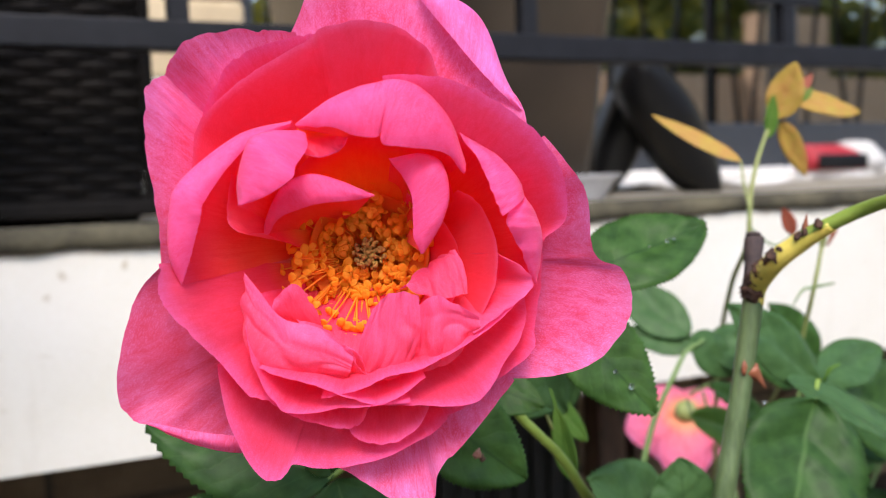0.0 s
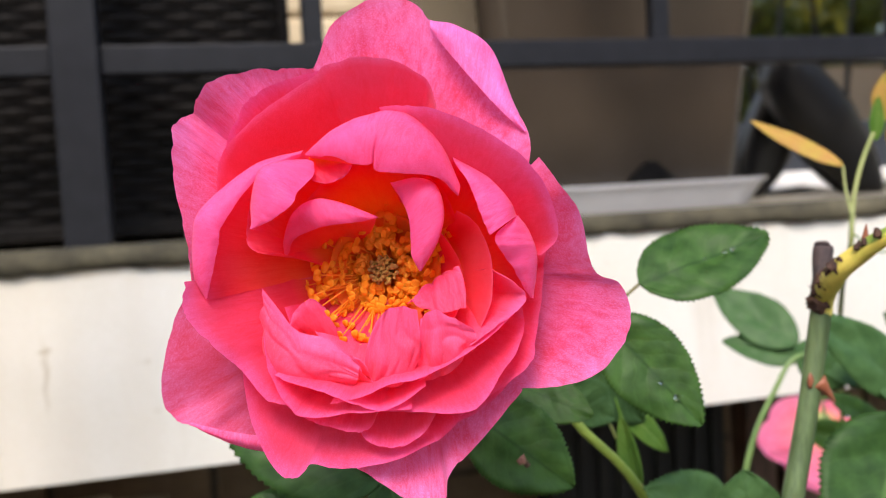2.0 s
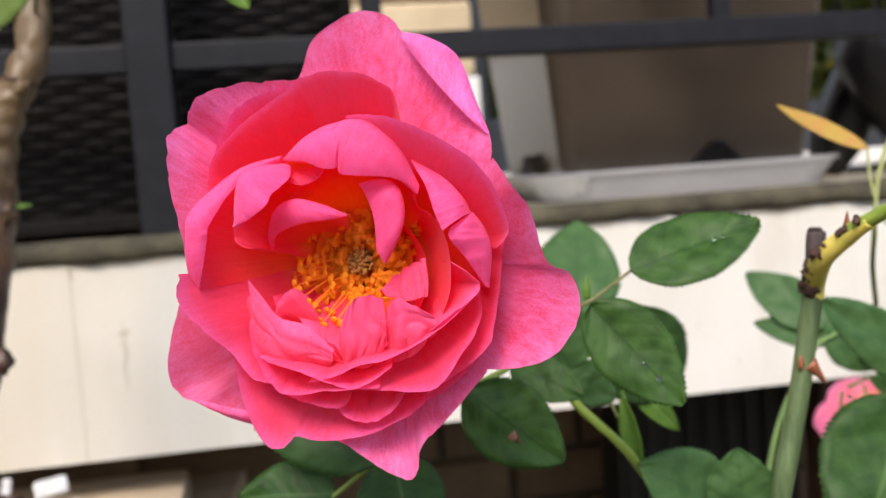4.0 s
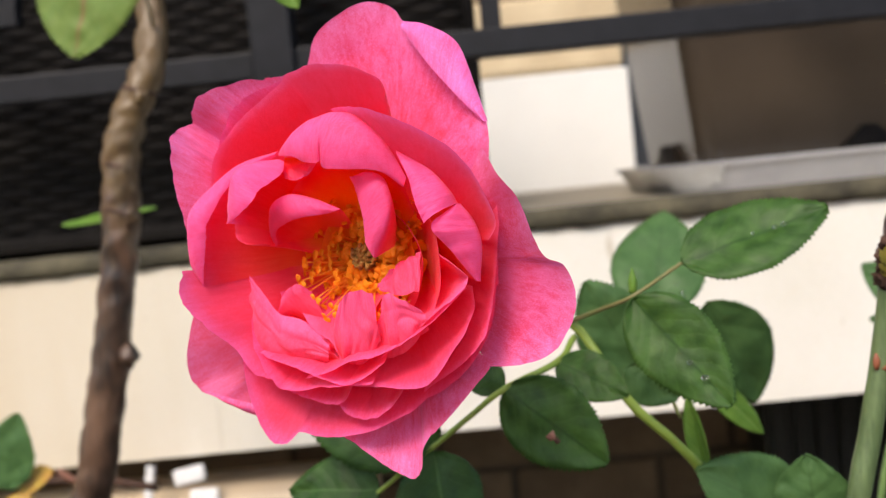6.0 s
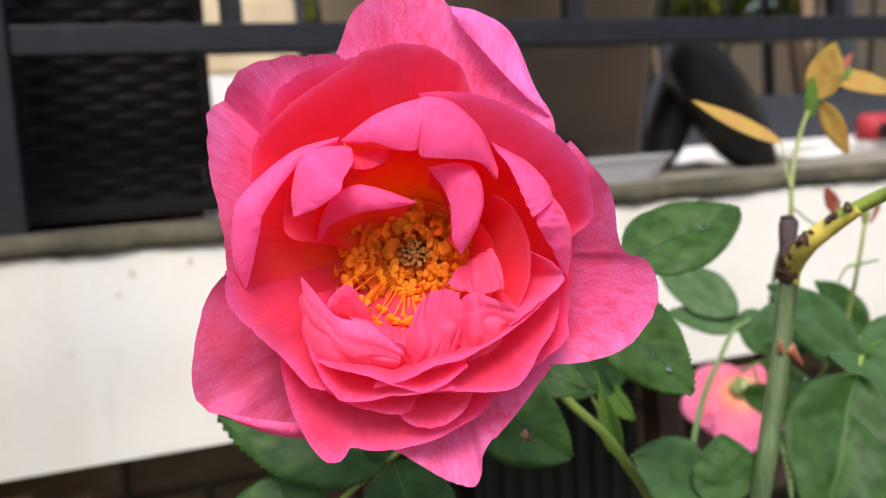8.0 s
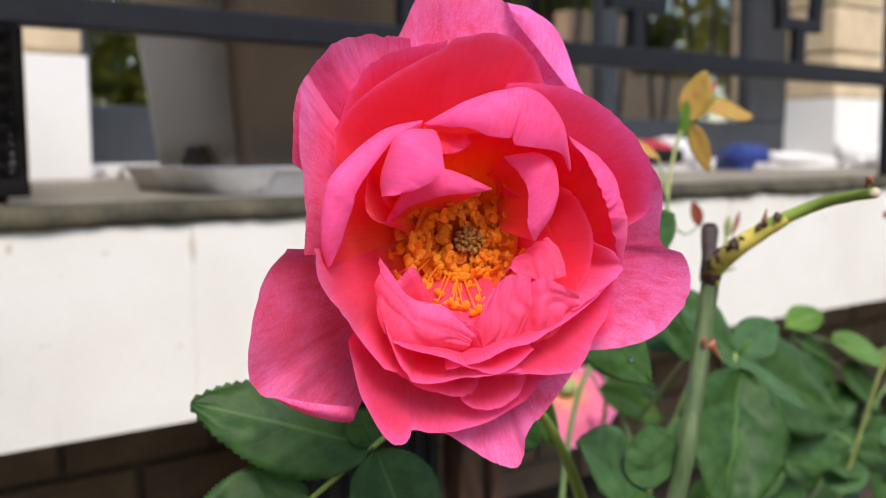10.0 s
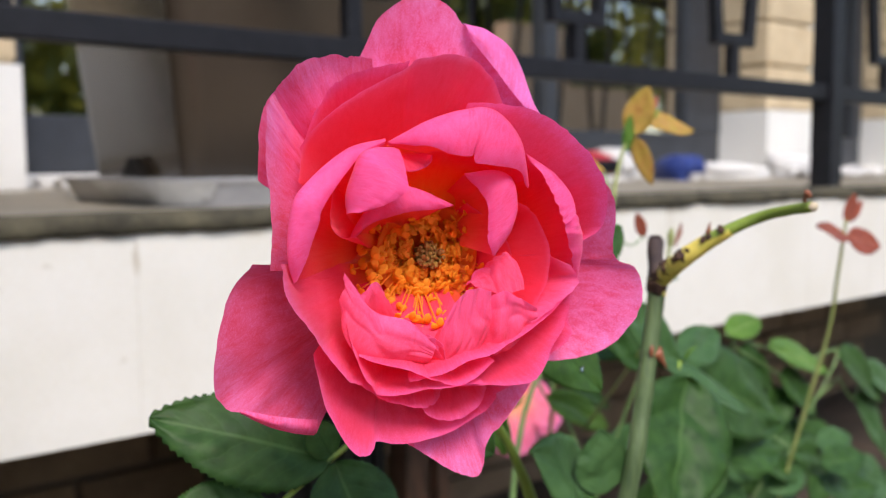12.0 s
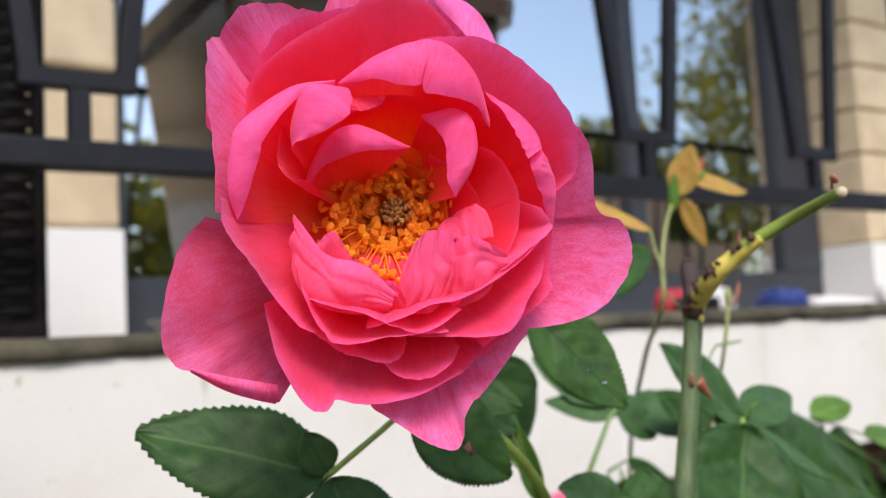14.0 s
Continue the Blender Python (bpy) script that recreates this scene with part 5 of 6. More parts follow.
# lower pair of leaflets
leaf(leaf_blue, (0.258, 0.240, 1.142), (0.221, 0.238, 1.165), 0.031, facing=(-0.25, -0.75, 0.6))
leaf(leaf_blue, (0.2575, 0.235, 1.142), (0.2552, 0.235, 1.168), 0.024, facing=(-0.3, -0.85, 0.4))
leaf(leaf_dark, (0.246, 0.24, 1.143), (0.236, 0.218, 1.130), 0.024, facing=(-0.3, -0.6, 0.7))

# cut cane
stem([(0.2833, 0.2300, 1.2212), (0.2797, 0.2300, 1.2010), (0.2735, 0.2290, 1.1750), (0.2660, 0.2300, 1.1400), (0.262, 0.25, 1.05), (0.28, 0.31, 0.85), (0.295, 0.335, GROUND - 0.02)], (0.0034, 0.0034, 0.0035, 0.0036, 0.0045, 0.006, 0.008), cane_green, "cane", label="grey green cane", sides=16, count=60)
stem([(0.2834, 0.2302, 1.2185), (0.2828, 0.2280, 1.2248), (0.2788, 0.2158, 1.2336), (0.2815, 0.2060, 1.2410), (0.2840, 0.1975, 1.2462)], (0.0034, 0.0036, 0.0036, 0.0031, 0.0023), cane_yellow, "cane", label="yellowed side cane", sides=14, count=40)
stem([(0.2810, 0.2050, 1.2425), (0.2868, 0.1883, 1.2507), (0.2840, 0.1750, 1.2540), (0.2785, 0.1622, 1.2559)], (0.0024, 0.0021, 0.0019, 0.0018), stem_bright, "cane", label="green side cane cut at its end", sides=12)
stem([(0.2785, 0.1622, 1.2559), (0.2779, 0.1616, 1.25595)], (0.0018, 0.0016), cut_wood, "cane", label="pale cut end", count=2)
stem([(0.2835, 0.2312, 1.2195), (0.2850, 0.2322, 1.2275), (0.2878, 0.2345, 1.2392), (0.2879, 0.2346, 1.2402)], (0.0031, 0.0034, 0.0033, 0.0024), stub_dark, "cane", label="blackened dead stub", rough=0.25)
ARM = curve_points([(0.2834, 0.2302, 1.2185), (0.2828, 0.2280, 1.2248), (0.2788, 0.2158, 1.2336), (0.2815, 0.2060, 1.2410), (0.2840, 0.1975, 1.2462)], 41)
for k, (at, r) in enumerate(((3, 0.0027), (5, 0.0030), (8, 0.0019), (10, 0.0027), (13, 0.0013), (15, 0.0025), (18, 0.0016), (20, 0.0021), (23, 0.0010), (29, 0.0012), (31, 0.0009), (36, 0.0012))):
    q = ARM[at] + Vector((-0.66, -0.45, 0.60)) * (0.0040 - 0.5 * r)
    bm = bmesh.new()
    bmesh.ops.create_icosphere(bm, subdivisions=3, radius=r * 1.15)
    for v in bm.verts:
        v.co = Vector((v.co.x, v.co.y, v.co.z)) * (1 + 0.75 * noise.noise(v.co * 800 + Vector((k * 1.7, 0, 0))))
    bmesh.ops.translate(bm, verts=bm.verts, vec=q)
    piece("scar", bm, bark_dark, bush, "dark dried scar on the cane", smooth=True)
# thorns


def thorn(base, tip, r=0.0022):
    b, t = Vector(base), Vector(tip)
    piece("thorn", tube([b, b.lerp(t, 0.5) + Vector((0, 0, 0.0004)), t], (r, r * 0.45, 0.0001), 8, 8), thorn_red, bush, "red brown thorn", smooth=True)


thorn((0.2795, 0.2278, 1.1965), (0.2845, 0.2254, 1.1893), 0.0032)
thorn((0.2808, 0.2050, 1.2440), (0.2806, 0.2040, 1.2492), 0.0013)
thorn((0.2780, 0.1650, 1.2575), (0.2768, 0.1640, 1.2615), 0.0007)
for q in ((0.2779, 0.1636, 1.2598), (0.2762, 0.1632, 1.2606)):
    bm = bmesh.new()
    bmesh.ops.create_icosphere(bm, subdivisions=2, radius=0.0011)
    bmesh.ops.translate(bm, verts=bm.verts, vec=q)
    piece("bud", bm, thorn_red, bush, "red dried bud", smooth=True)
leaf(leaf_red, (0.4065, 0.334, 1.2300), (0.3995, 0.334, 1.2435), 0.0070, facing=(-0.5, -0.8, 0.1), teeth=8)
stem([(0.376, 0.332, 1.236), (0.392, 0.333, 1.226), (0.4065, 0.334, 1.2300)], (0.0005, 0.0005, 0.0005), stem_green, "leaf_stalk", sides=6, count=10)
stem([(0.430, 0.40, 1.10), (0.4060, 0.335, 1.165), (0.4027, 0.3229, 1.1881), (0.4000, 0.3151, 1.2060), (0.405, 0.315, 1.226)], (0.0010, 0.0010, 0.0010, 0.0010, 0.0009), stem_olive)
stem([(0.388, 0.316, 1.199), (0.393, 0.3155, 1.2055), (0.400, 0.3151, 1.2065), (0.413, 0.315, 1.2075)], (0.0004, 0.0006, 0.0008, 0.0005), stem_green, "leaf_stalk", sides=6, count=12)
stem([(0.405, 0.315, 1.225), (0.4055, 0.315, 1.231), (0.406, 0.315, 1.236)], (0.0010, 0.0020, 0.0006), stem_olive, "bud", label="small dry olive bud", sides=8, count=8, rough=0.3)
stem([(0.4075, 0.314, 1.226), (0.412, 0.314, 1.233), (0.4135, 0.314, 1.2385)], (0.0005, 0.0014, 0.0003), thorn_red, "bud", sides=8, count=8, rough=0.3)
# flaking scars low on the cane
for k, (x, y, z) in enumerate(((0.2757, 0.2264, 1.1975), (0.2700, 0.2268, 1.1700), (0.2722, 0.2262, 1.1620), (0.2684, 0.2266, 1.1520))):
    bm = bmesh.new()
    bmesh.ops.create_icosphere(bm, subdivisions=2, radius=(0.0016, 0.0006, 0.0005, 0.0007)[k])
    for v in bm.verts:
        v.co = Vector((v.co.x * 0.7, v.co.y * 0.5, v.co.z * 1.7)) * (1 + 0.3 * noise.noise(v.co * 1500 + Vector((k, 0, 0))))
    bmesh.ops.translate(bm, verts=bm.verts, vec=(x, y, z))
    piece("scar", bm, thorn_red, bush, "rusty scar on the cane", smooth=True)

# sprout with gold and red young leaves
stem([(0.500, 0.50, 1.03), (0.450, 0.44, 1.14), (0.400, 0.372, 1.200), (0.3740, 0.3310, 1.228), (0.3770, 0.3320, 1.2500), (0.3850, 0.3350, 1.2690), (0.3978, 0.3396, 1.2866)], (0.0016, 0.0014, 0.0013, 0.0012, 0.0011, 0.0010, 0.0009), stem_olive)
stem([(0.372, 0.327, 1.245), (0.374, 0.333, 1.256), (0.3765, 0.3377, 1.2669)], (0.0006, 0.0006, 0.0005), stem_olive, "leaf_stalk")
leaf(leaf_gold, (0.3765, 0.3377, 1.2669), (0.3519, 0.3733, 1.2914), 0.0095, facing=(-0.3, -0.6, 0.6))
leaf(leaf_gold, (0.4040, 0.3396, 1.2860), (0.4185, 0.3381, 1.2590), 0.0105, facing=(-0.6, -0.7, 0.0))
leaf(leaf_gold, (0.4090, 0.3396, 1.2975), (0.4500, 0.3332, 1.2900), 0.0165, facing=(-0.2, -0.7, 0.7), point=0.4)
leaf(leaf_gold, (0.4010, 0.3396, 1.2870), (0.4050, 0.3310, 1.3135), 0.0170, facing=(-0.6, -0.7, 0.2), point=0.3)
leaf(leaf_red, (0.4130, 0.3396, 1.2965), (0.4250, 0.3400, 1.3095), 0.0055, facing=(-0.5, -0.7, 0.3))
leaf(leaf_fresh, (0.4110, 0.3390, 1.2960), (0.4230, 0.3380, 1.3020), 0.0060, facing=(-0.4, -0.8, 0.3))
stem([(0.3978, 0.3396, 1.2866), (0.4040, 0.3396, 1.2900), (0.4100, 0.3396, 1.2975)], (0.0008, 0.0006, 0.0005), stem_olive, "leaf_stalk", sides=7, count=10)
leaf(leaf_fresh, (0.3950, 0.3380, 1.2780), (0.3935, 0.3340, 1.2980), 0.0065, facing=(-0.4, -0.9, 0.0))

# dark leaf group behind the cane
stem([(0.30, 0.34, 0.9), (0.33, 0.36, 1.10), (0.355, 0.36, 1.165), (0.372, 0.36, 1.178)], (0.002, 0.0016, 0.0012, 0.0009))
leaf(leaf_blue, (0.376, 0.375, 1.178), (0.3503, 0.4100, 1.2046), 0.026, facing=(-0.3, -0.85, 0.4))
leaf(leaf_blue, (0.378, 0.372, 1.172), (0.3467, 0.3972, 1.1795), 0.018, facing=(-0.3, -0.7, 0.6))
leaf(leaf_blue, (0.378, 0.365, 1.174), (0.425, 0.35, 1.165), 0.030, facing=(-0.3, -0.7, 0.6), point=0.4)
leaf(leaf_blue, (0.366, 0.362, 1.180), (0.390, 0.358, 1.158), 0.022, facing=(-0.3, -0.8, 0.5), point=0.4)
# spray above the large leaf
stem([(0.372, 0.300, 1.08), (0.368, 0.285, 1.145), (0.3616, 0.2760, 1.1733), (0.350, 0.268, 1.166), (0.3330, 0.2500, 1.1745)], (0.0013, 0.0011, 0.0009, 0.0008, 0.0006), stem_bright, "leaf_stalk")
leaf(leaf_blue, (0.3616, 0.2760, 1.1733), (0.3140, 0.2780, 1.2095), 0.024, facing=(-0.25, -0.85, 0.4), point=0.5, fold=0.22)
leaf(leaf_blue, (0.3640, 0.2780, 1.1740), (0.4150, 0.2900, 1.1800), 0.022, facing=(-0.25, -0.8, 0.5), point=0.5, fold=0.25)
leaf(leaf_blue, (0.3400, 0.2720, 1.1780), (0.4040, 0.2620, 1.1420), 0.022, facing=(-0.10, -0.55, 0.85), point=0.7, fold=0.25)
leaf(leaf_under, (0.3330, 0.2500, 1.1745), (0.2960, 0.2300, 1.1240), 0.049, facing=(-0.35, -0.9, 0.25), droop=0.04, fold=0.26, point=0.15, teeth=30, quilt=0.016)
stem([(0.3630, 0.2750, 1.1730), (0.3640, 0.2720, 1.1790), (0.3690, 0.2710, 1.1810)], (0.0006, 0.0009, 0.0003), leaf_fresh, "leaf_bud", sides=7, count=8)

# reddish shoot
stem([(0.555, 0.36, 0.95), (0.557, 0.32, 1.10), (0.5591, 0.3044, 1.1617), (0.553, 0.296, 1.20), (0.548, 0.289, 1.236)], (0.0014, 0.0013, 0.0012, 0.0011, 0.0009), stem_olive)
leaf(leaf_red, (0.549, 0.2886, 1.2250), (0.515, 0.2900, 1.2330), 0.014, facing=(-0.3, -0.6, 0.6))
leaf(leaf_red, (0.549, 0.2886, 1.2250), (0.575, 0.2800, 1.2180), 0.018, facing=(-0.3, -0.8, 0.4))
leaf(leaf_red, (0.548, 0.289, 1.234), (0.552, 0.286, 1.252), 0.008, facing=(-0.5, -0.7, 0.2))
leaf(leaf_red, (0.548, 0.289, 1.234), (0.562, 0.286, 1.247), 0.007, facing=(-0.5, -0.7, 0.2))

# lower leaf mass: sprays of leaflets on bent stalks
def spray(root, tips, mat, facing=(-0.25, -0.8, 0.5)):
    """A leaf stalk with leaflets, each given as its base, its tip and its width."""
    way = [root] + [b for b, t, w in tips]
    stem(way if len(way) > 1 else [root, root], (0.0012, 0.0009, 0.0007), stem_green, "leaf_stalk", sides=7, count=16)
    for b, t, w in tips:
        leaf(mat, b, t, w * 0.78, facing=facing, droop=0.06, teeth=18, point=0.8, fold=0.30)


DOWN = GROUND - 0.02
for top, low in (((0.440, 0.355, 1.160), 0.33), ((0.545, 0.365, 1.150), 0.36), ((0.640, 0.37, 1.118), 0.40), ((0.700, 0.37, 1.100), 0.43), ((0.430, 0.43, 1.130), 0.34)):
    stem([(low, 0.36, DOWN), (low + (top[0] - low) * 0.35, 0.38, 0.92), (low + (top[0] - low) * 0.75, 0.375, 1.06), top], (0.0030, 0.0018, 0.0012, 0.0009), stem_green, count=24)
spray((0.440, 0.355, 1.160), [((0.451, 0.36, 1.159), (0.418, 0.36, 1.192), 0.030), ((0.427, 0.32, 1.163), (0.494, 0.32, 1.127), 0.038), ((0.414, 0.34, 1.155), (0.377, 0.34, 1.184), 0.030)], leaf_dark)
leaf(leaf_under, (0.397, 0.30, 1.162), (0.497, 0.30, 1.114), 0.052, facing=(-0.25, -0.85, 0.45), fold=0.22)
spray((0.545, 0.365, 1.150), [((0.529, 0.36, 1.156), (0.570, 0.36, 1.164), 0.026), ((0.580, 0.36, 1.140), (0.672, 0.36, 1.114), 0.034)], leaf_fresh, (-0.2, -0.7, 0.7))
spray((0.545, 0.365, 1.148), [((0.543, 0.36, 1.144), (0.592, 0.36, 1.110), 0.034), ((0.596, 0.36, 1.119), (0.656, 0.36, 1.081), 0.036)], leaf_dark)
spray((0.640, 0.37, 1.118), [((0.679, 0.36, 1.124), (0.768, 0.36, 1.074), 0.046), ((0.626, 0.36, 1.073), (0.695, 0.36, 1.044), 0.036)], leaf_dark)
spray((0.700, 0.37, 1.100), [((0.707, 0.36, 1.083), (0.779, 0.36, 1.027), 0.046), ((0.74, 0.37, 1.10), (0.82, 0.37, 1.07), 0.040)], leaf_blue)
spray((0.56, 0.36, 1.09), [((0.579, 0.34, 1.071), (0.651, 0.34, 1.043), 0.036), ((0.523, 0.33, 1.078), (0.581, 0.33, 1.056), 0.026), ((0.491, 0.33, 1.084), (0.530, 0.33, 1.068), 0.022)], leaf_dark)
spray((0.41, 0.42, 1.13), [((0.396, 0.40, 1.127), (0.460, 0.40, 1.098), 0.028)], leaf_fresh)
spray((0.42, 0.43, 1.13), [((0.427, 0.42, 1.137), (0.484, 0.42, 1.102), 0.020)], leaf_dark)
rng = random.Random(11)
for i in range(62):
    x, y = rng.uniform(0.50, 0.90), rng.uniform(0.37, 0.46)
    z = 1.115 - 0.22 * (x - 0.42) - rng.random() * 0.20
    a, ln = rng.uniform(-0.9, 0.5), rng.uniform(0.045, 0.075)
    if rng.random() < 0.3:
        a = math.pi - a
    leaf(rng.choice((leaf_dark, leaf_blue)), (x, y, z), (x + ln * math.cos(a), y - ln * 0.2, z + ln * math.sin(a) * 0.8), ln * rng.uniform(0.5, 0.62), facing=(rng.uniform(-0.5, 0.1), -0.75, rng.uniform(0.3, 0.7)), droop=rng.uniform(0, 0.1), teeth=14, point=0.7, fold=0.28)

for i in range(26):
    x, y = rng.uniform(0.43, 0.66), rng.uniform(0.30, 0.37)
    z = 1.118 - 0.22 * (x - 0.43) - rng.random() * 0.09
    a, ln = rng.uniform(-0.9, 0.3), rng.uniform(0.032, 0.055)
    if rng.random() < 0.35:
        a = math.pi - a
    leaf(rng.choice((leaf_dark, leaf_blue, leaf_blue, leaf_under)), (x, y, z), (x + ln * math.cos(a), y - ln * 0.2, z + ln * math.sin(a) * 0.8), ln * rng.uniform(0.5, 0.6), facing=(rng.uniform(-0.5, 0.1), -0.7, rng.uniform(0.4, 0.8)), droop=rng.uniform(0, 0.1), teeth=14, point=0.6, fold=0.26)

# the second, paler bloom
M2 = Matrix.Translation((0.538, 0.58, 1.062)) @ Vector((0.35, 0.55, -0.76)).to_track_quat("Z", "Y").to_matrix().to_4x4()
second = bloom_at("bloom", M2, "smaller pale pink bloom past its best, facing away")
for k in range(9):
    a0 = k * 2.4
    out, rise = (30, 4) if k < 5 else (20, 14)
    rim = []
    for j in range(5):
        a = a0 + (j - 2) * 0.36
        rr = out * (0.80, 0.97, 1.05, 0.97, 0.80)[j]
        rim.append((rr * math.cos(a), rr * math.sin(a), rise))
    petal(petal_far, (4 * math.cos(a0), 4 * math.sin(a0), -8), rim, belly=6, on=second, ruffle=1.6, grow=1.48)

# dew on the leaves
rng = random.Random(23)
for a, b in (((0.2100, 0.2210, 1.2130), (0.2205, 0.2118, 1.2000)), ((0.305, 0.253, 1.178), (0.330, 0.258, 1.168)), ((0.240, 0.3315, 1.214), (0.246, 0.3395, 1.205)), ((0.235, 0.2345, 1.238), (0.258, 0.2335, 1.243))):
    for k in range(3):
        q = Vector(a).lerp(Vector(b), rng.random())
        bm = bmesh.new()
        bmesh.ops.create_icosphere(bm, subdivisions=2, radius=rng.uniform(0.0005, 0.0010), matrix=Matrix.Translation(q + Vector((0, -0.0006, 0))) @ Matrix.Diagonal((1.2, 0.6, 0.9, 1)))
        piece("dew_drop", bm, dew, bush, "clear dew drop", smooth=True)

# ---- the old cane ----
old = thing("rose_cane", "old brown-barked climbing rose cane with a serrated leaf", "rose cane", at=(-0.07, 0.56, GROUND))
piece("bark_stem", tube([(-0.155, 0.57, GROUND - 0.02), (-0.130, 0.567, 1.00), (-0.1060, 0.565, 1.10), (-0.0860, 0.565, 1.183), (-0.0745, 0.565, 1.239), (-0.0690, 0.565, 1.275), (-0.0645, 0.565, 1.305), (-0.0575, 0.565, 1.328), (-0.0440, 0.567, 1.352), (-0.0385, 0.57, 1.372), (-0.0375, 0.575, 1.40), (-0.052, 0.58, 1.46), (-0.06, 0.6, 1.6)], (0.015, 0.0140, 0.0128, 0.0122, 0.0118, 0.0122, 0.0118, 0.0112, 0.0108, 0.0102, 0.0095, 0.0088, 0.008), 24, 200, rough=0.20), bark_old, old, smooth=True)
for z, x, r in ((1.297, -0.0660, 0.0122), (1.268, -0.0698, 0.0127), (1.345, -0.0480, 0.0112)):
    piece("bark_ring", tube([(x - 0.0004, 0.565, z - 0.0012), (x + 0.0004, 0.565, z + 0.0012)], (r, r), 24, 5, rough=0.12), bark_dark, old, "dark ring on the bark", smooth=True)
for x, y, z, r in ((-0.0735, 0.556, 1.172, 0.0062), (-0.0600, 0.556, 1.263, 0.0050), (-0.0450, 0.557, 1.340, 0.0046)):
    bm = bmesh.new()
    bmesh.ops.create_icosphere(bm, subdivisions=3, radius=r)
    for v in bm.verts:
        v.co = Vector((v.co.x, v.co.y, v.co.z * 1.25)) * (1 + 0.5 * noise.noise(v.co * 260 + Vector((z * 50, 0, 0))))
    bmesh.ops.translate(bm, verts=bm.verts, vec=(x, y, z))
    piece("knot", bm, bark_old, old, "bark knot", smooth=True)
leaf(leaf_mid, (-0.024, 0.460, 1.428), (-0.0465, 0.460, 1.352), 0.074, facing=(-0.2, -0.85, 0.4), parent=old, point=0.30, fold=0.20)
stem([(-0.024, 0.460, 1.428), (-0.018, 0.49, 1.415), (-0.034, 0.565, 1.385)], (0.0008, 0.0010, 0.0012), rachis_red, "leaf_stalk", old, "red leaf stalk", sides=7, count=8)
leaf(leaf_fresh, (0.0935, 0.290, 1.347), (0.1017, 0.290, 1.334), 0.010, facing=(-0.2, -0.9, 0.3), parent=old)
stem([(0.0935, 0.290, 1.347), (0.085, 0.33, 1.39), (0.03, 0.45, 1.47), (-0.055, 0.59, 1.52)], (0.0006, 0.0008, 0.0014, 0.003), stem_green, "side_shoot", old)
leaf(leaf_fresh, (-0.125, 0.60, 1.262), (-0.060, 0.61, 1.268), 0.014, facing=(-0.2, -0.5, 0.9), parent=old)
leaf(leaf_blue, (-0.138, 0.50, 1.106), (-0.125, 0.50, 1.152), 0.034, facing=(-0.1, -0.9, 0.3), parent=old)
leaf(leaf_gold, (-0.150, 0.56, 1.080), (-0.176, 0.55, 1.068), 0.024, facing=(-0.1, -0.8, 0.5), parent=old)
leaf(leaf_gold, (-0.165, 0.57, 1.088), (-0.135, 0.56, 1.098), 0.020, facing=(-0.1, -0.7, 0.6), parent=old)
leaf(leaf_blue, (-0.172, 0.56, 1.090), (-0.160, 0.555, 1.135), 0.036, facing=(-0.1, -0.9, 0.3), parent=old)
piece("twig", tube([(-0.080, 0.60, 1.03), (-0.120, 0.60, 1.064), (-0.150, 0.60, 1.088)], (0.0035, 0.0030, 0.0022), 8, 14, rough=0.2), twig_brown, old, "broken brown twig", smooth=True)
piece("twig", tube([(-0.090, 0.63, 1.06), (-0.150, 0.62, 1.075), (-0.240, 0.63, 1.070)], (0.0032, 0.0028, 0.0016), 8, 14, rough=0.2), bark_dark, old, "dark dead twig", smooth=True)

# ---- garden behind the camera ----
cream_render = material("cream_render", (0.68, 0.42, 0.24), 0.85, other=(0.56, 0.34, 0.19), scale=3, bump=0.003, fine=60)
foliage = material("foliage", (0.15, 0.18, 0.035), 0.6, other=(0.045, 0.075, 0.018), scale=1.5, fine=9)
n, l = foliage.node_tree.nodes, foliage.node_tree.links
tr, mix = n.new("ShaderNodeBsdfTranslucent"), n.new("ShaderNodeMixShader")
tr.inputs[0].default_value = (0.34, 0.30, 0.04, 1)
mix.inputs[0].default_value = 0.40
l.new(n["Principled BSDF"].outputs[0], mix.inputs[1])
l.new(tr.outputs[0], mix.inputs[2])
l.new(mix.outputs[0], n["Material Output"].inputs[0])
trunk_bark = material("trunk_bark", (0.16, 0.12, 0.085), 0.9, other=(0.08, 0.06, 0.045), scale=8, bump=0.02)


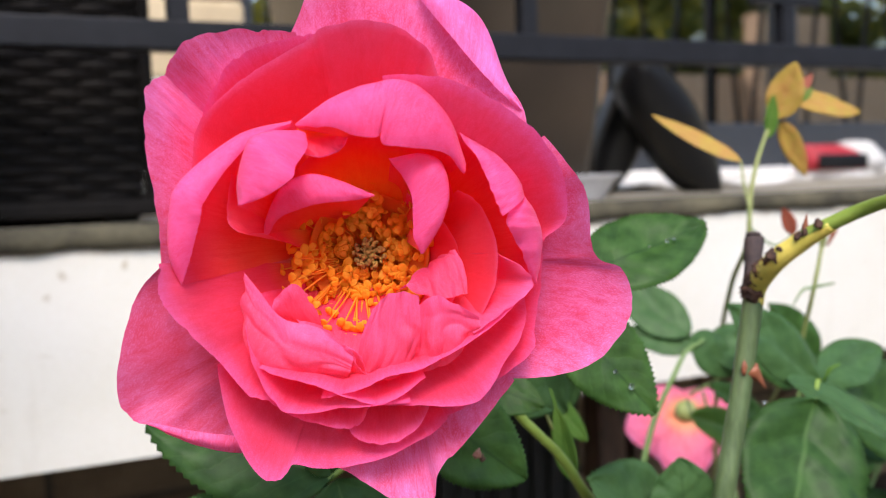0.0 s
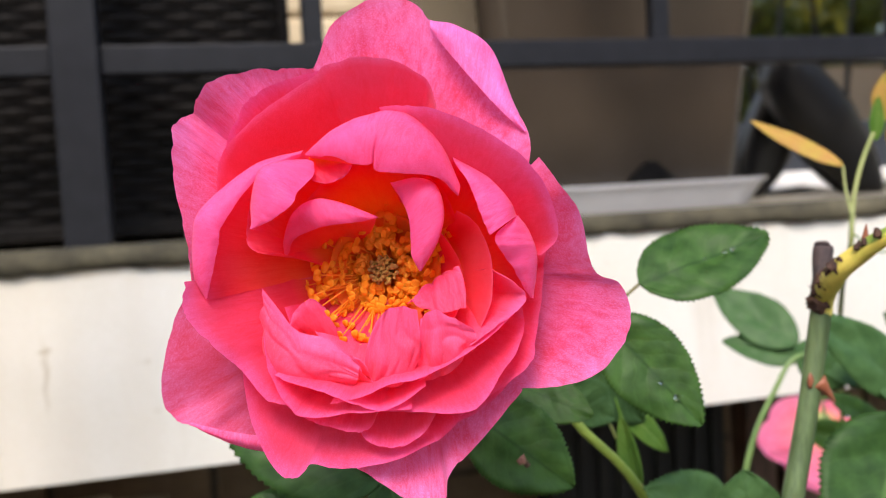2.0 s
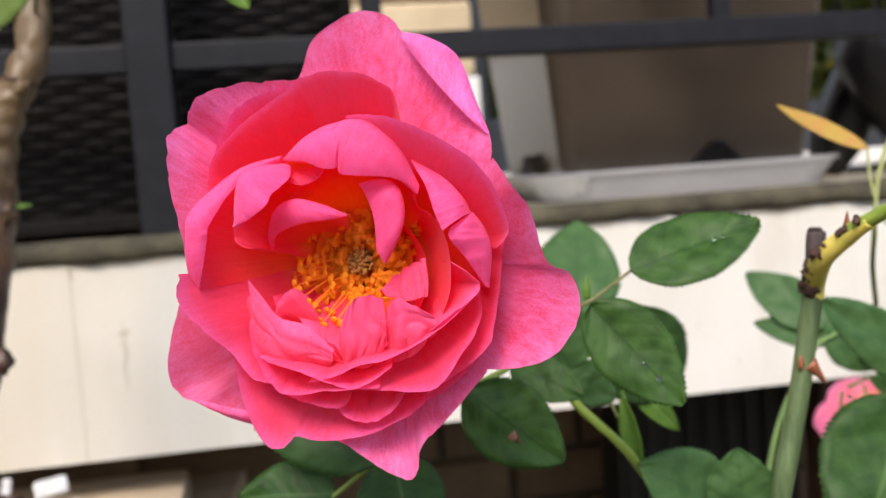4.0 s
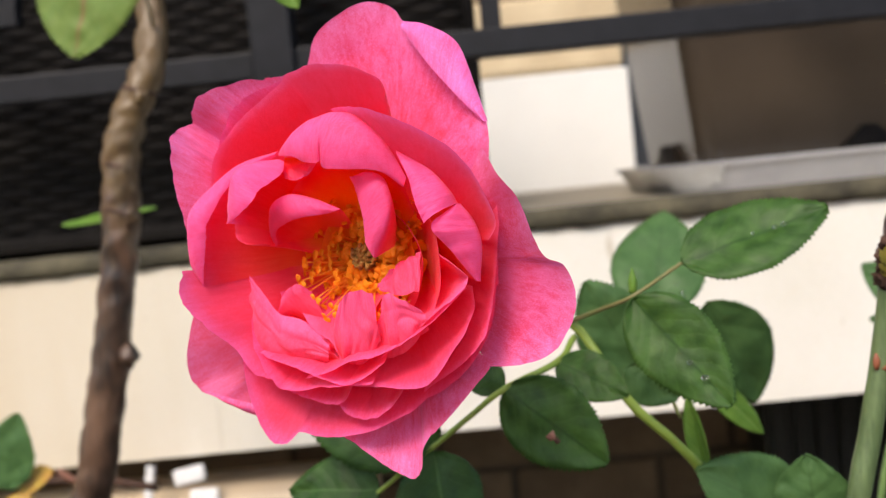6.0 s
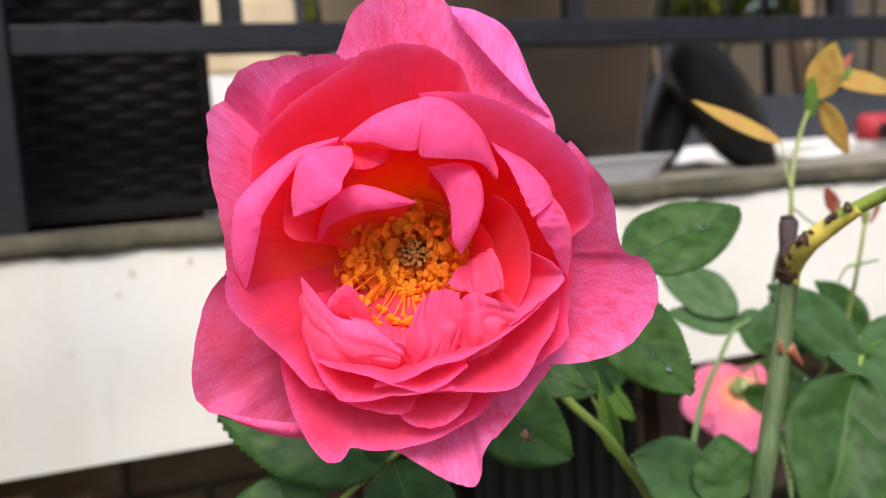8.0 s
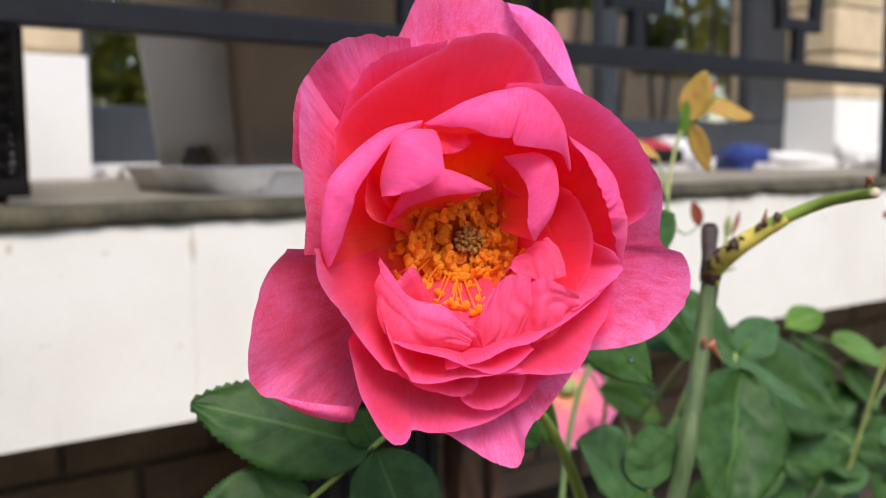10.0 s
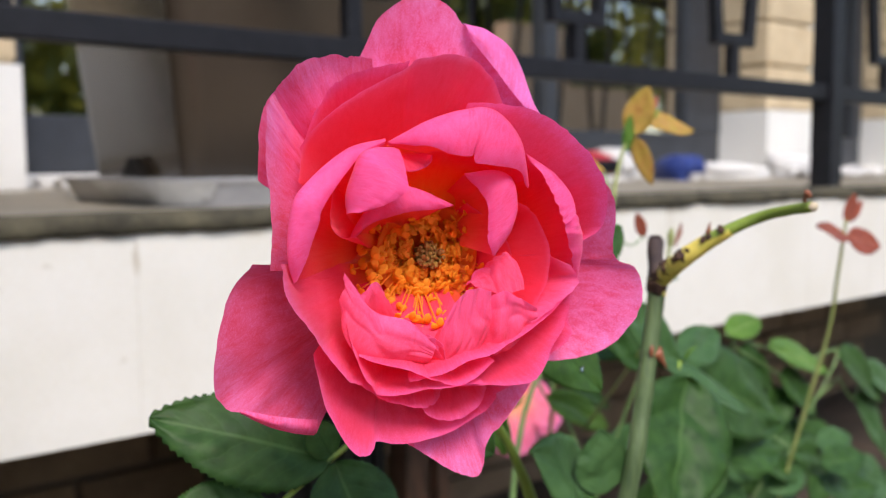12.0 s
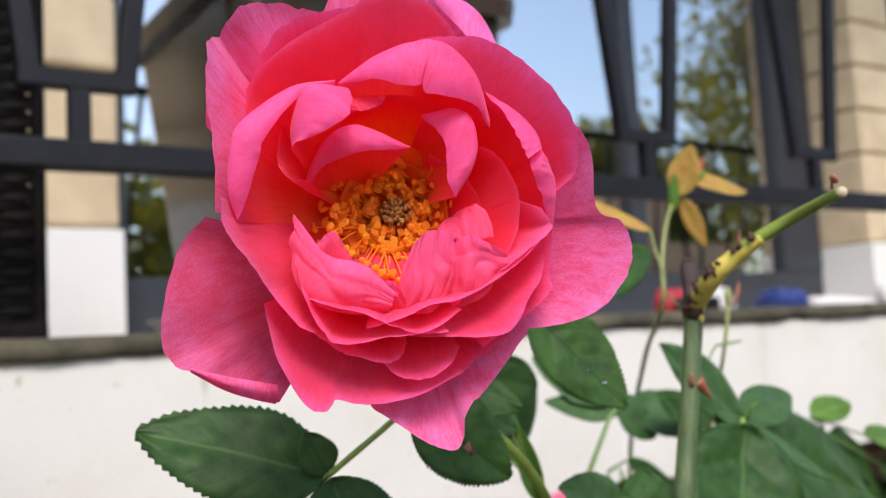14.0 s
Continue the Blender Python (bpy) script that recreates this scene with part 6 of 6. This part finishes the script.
def tree(x, y, high, wide, seed):
    t = thing("tree", "broad leafy green garden tree", "tree", "garden trees", at=(x, y, GROUND))
    r = random.Random(seed)
    top = high * 0.55
    piece("trunk", tube([(x, y, GROUND - 0.1), (x + 0.1, y, GROUND + top * 0.5), (x, y + 0.1, GROUND + top)], (0.16, 0.12, 0.07), 10, 10, rough=0.1), trunk_bark, t, smooth=True)
    bm = bmesh.new()
    for k in range(16):
        a, f = r.uniform(0, 6.28), r.uniform(0.25, 1)
        c = Vector((x + wide * 0.75 * f * math.cos(a), y + wide * 0.75 * f * math.sin(a), GROUND + high * r.uniform(0.32, 0.92)))
        tube([(x, y, GROUND + top * r.uniform(0.5, 0.95)), (Vector((x, y, GROUND + top)) + c) / 2, c], (0.05, 0.035, 0.012), 6, 6, bm)
    piece("limb", bm, trunk_bark, t)
    bm = bmesh.new()
    for k in range(46):
        a, f, h = r.uniform(0, 6.28), r.random() ** 0.5, r.uniform(0.15, 0.95)
        reach = wide * (1 - abs(h - 0.55) * 1.1)
        c = Vector((x + reach * f * math.cos(a), y + reach * f * math.sin(a), GROUND + high * h))
        size = wide * r.uniform(0.22, 0.4)
        for i in range(80):
            d = Vector((r.gauss(0, 1), r.gauss(0, 1), r.gauss(0, 0.8))) * size * 0.55
            u = Vector((r.gauss(0, 1), r.gauss(0, 1), r.gauss(0, 1))).normalized()
            v = u.orthogonal().normalized()
            s = r.uniform(0.10, 0.20)
            q = c + d
            bm.faces.new([bm.verts.new(q + w) for w in (u * s, v * s * 0.5, -u * s, -v * s * 0.5)])
    piece("crown", bm, foliage, t)


tree(-3.5, -7.5, 4.6, 2.2, 1)
tree(3.6, -9.5, 3.2, 2.6, 2)
tree(10.3, -12.2, 5.4, 2.0, 7)
tree(12.6, -12.5, 5.5, 2.1, 8)
tree(14.8, -12.2, 5.4, 2.1, 9)
tree(17.0, -12.5, 5.6, 2.0, 10)
tree(20.9, -11.6, 13.0, 2.9, 4)
tree(24.5, -13.0, 12.0, 3.6, 5)
tree(-9.0, -7.0, 6.0, 3.0, 6)
solid("garden_wall", box((8.6, -8.2, GROUND - 0.1), (15.2, -8.0, 2.75), 0.01), cream_render, "tan rendered garden wall behind the lawn", "garden wall")
solid("garden_wall", box((11.3, -7.98, GROUND - 0.1), (12.8, -7.6, 3.72), 0.01), cream_render, "tall tan rendered gate pier beside the garden wall", "garden wall")

# ---- bricks under the terrace ----
brick_mesh = mesh_of("brick", box((-0.105, -0.012, -0.033), (0.105, 0.012, 0.033), 0.003), brick_red, False)
for row in range(7):
    for col in range(17):
        b = new("brick", brick_mesh)
        b.parent = under
        b.location = (-0.9 + 0.22 * col + (0.11 if row % 2 else 0), 1.356 + 0.003 * math.sin(col * 5.1 + row * 2.3), 1.018 - 0.076 * row)
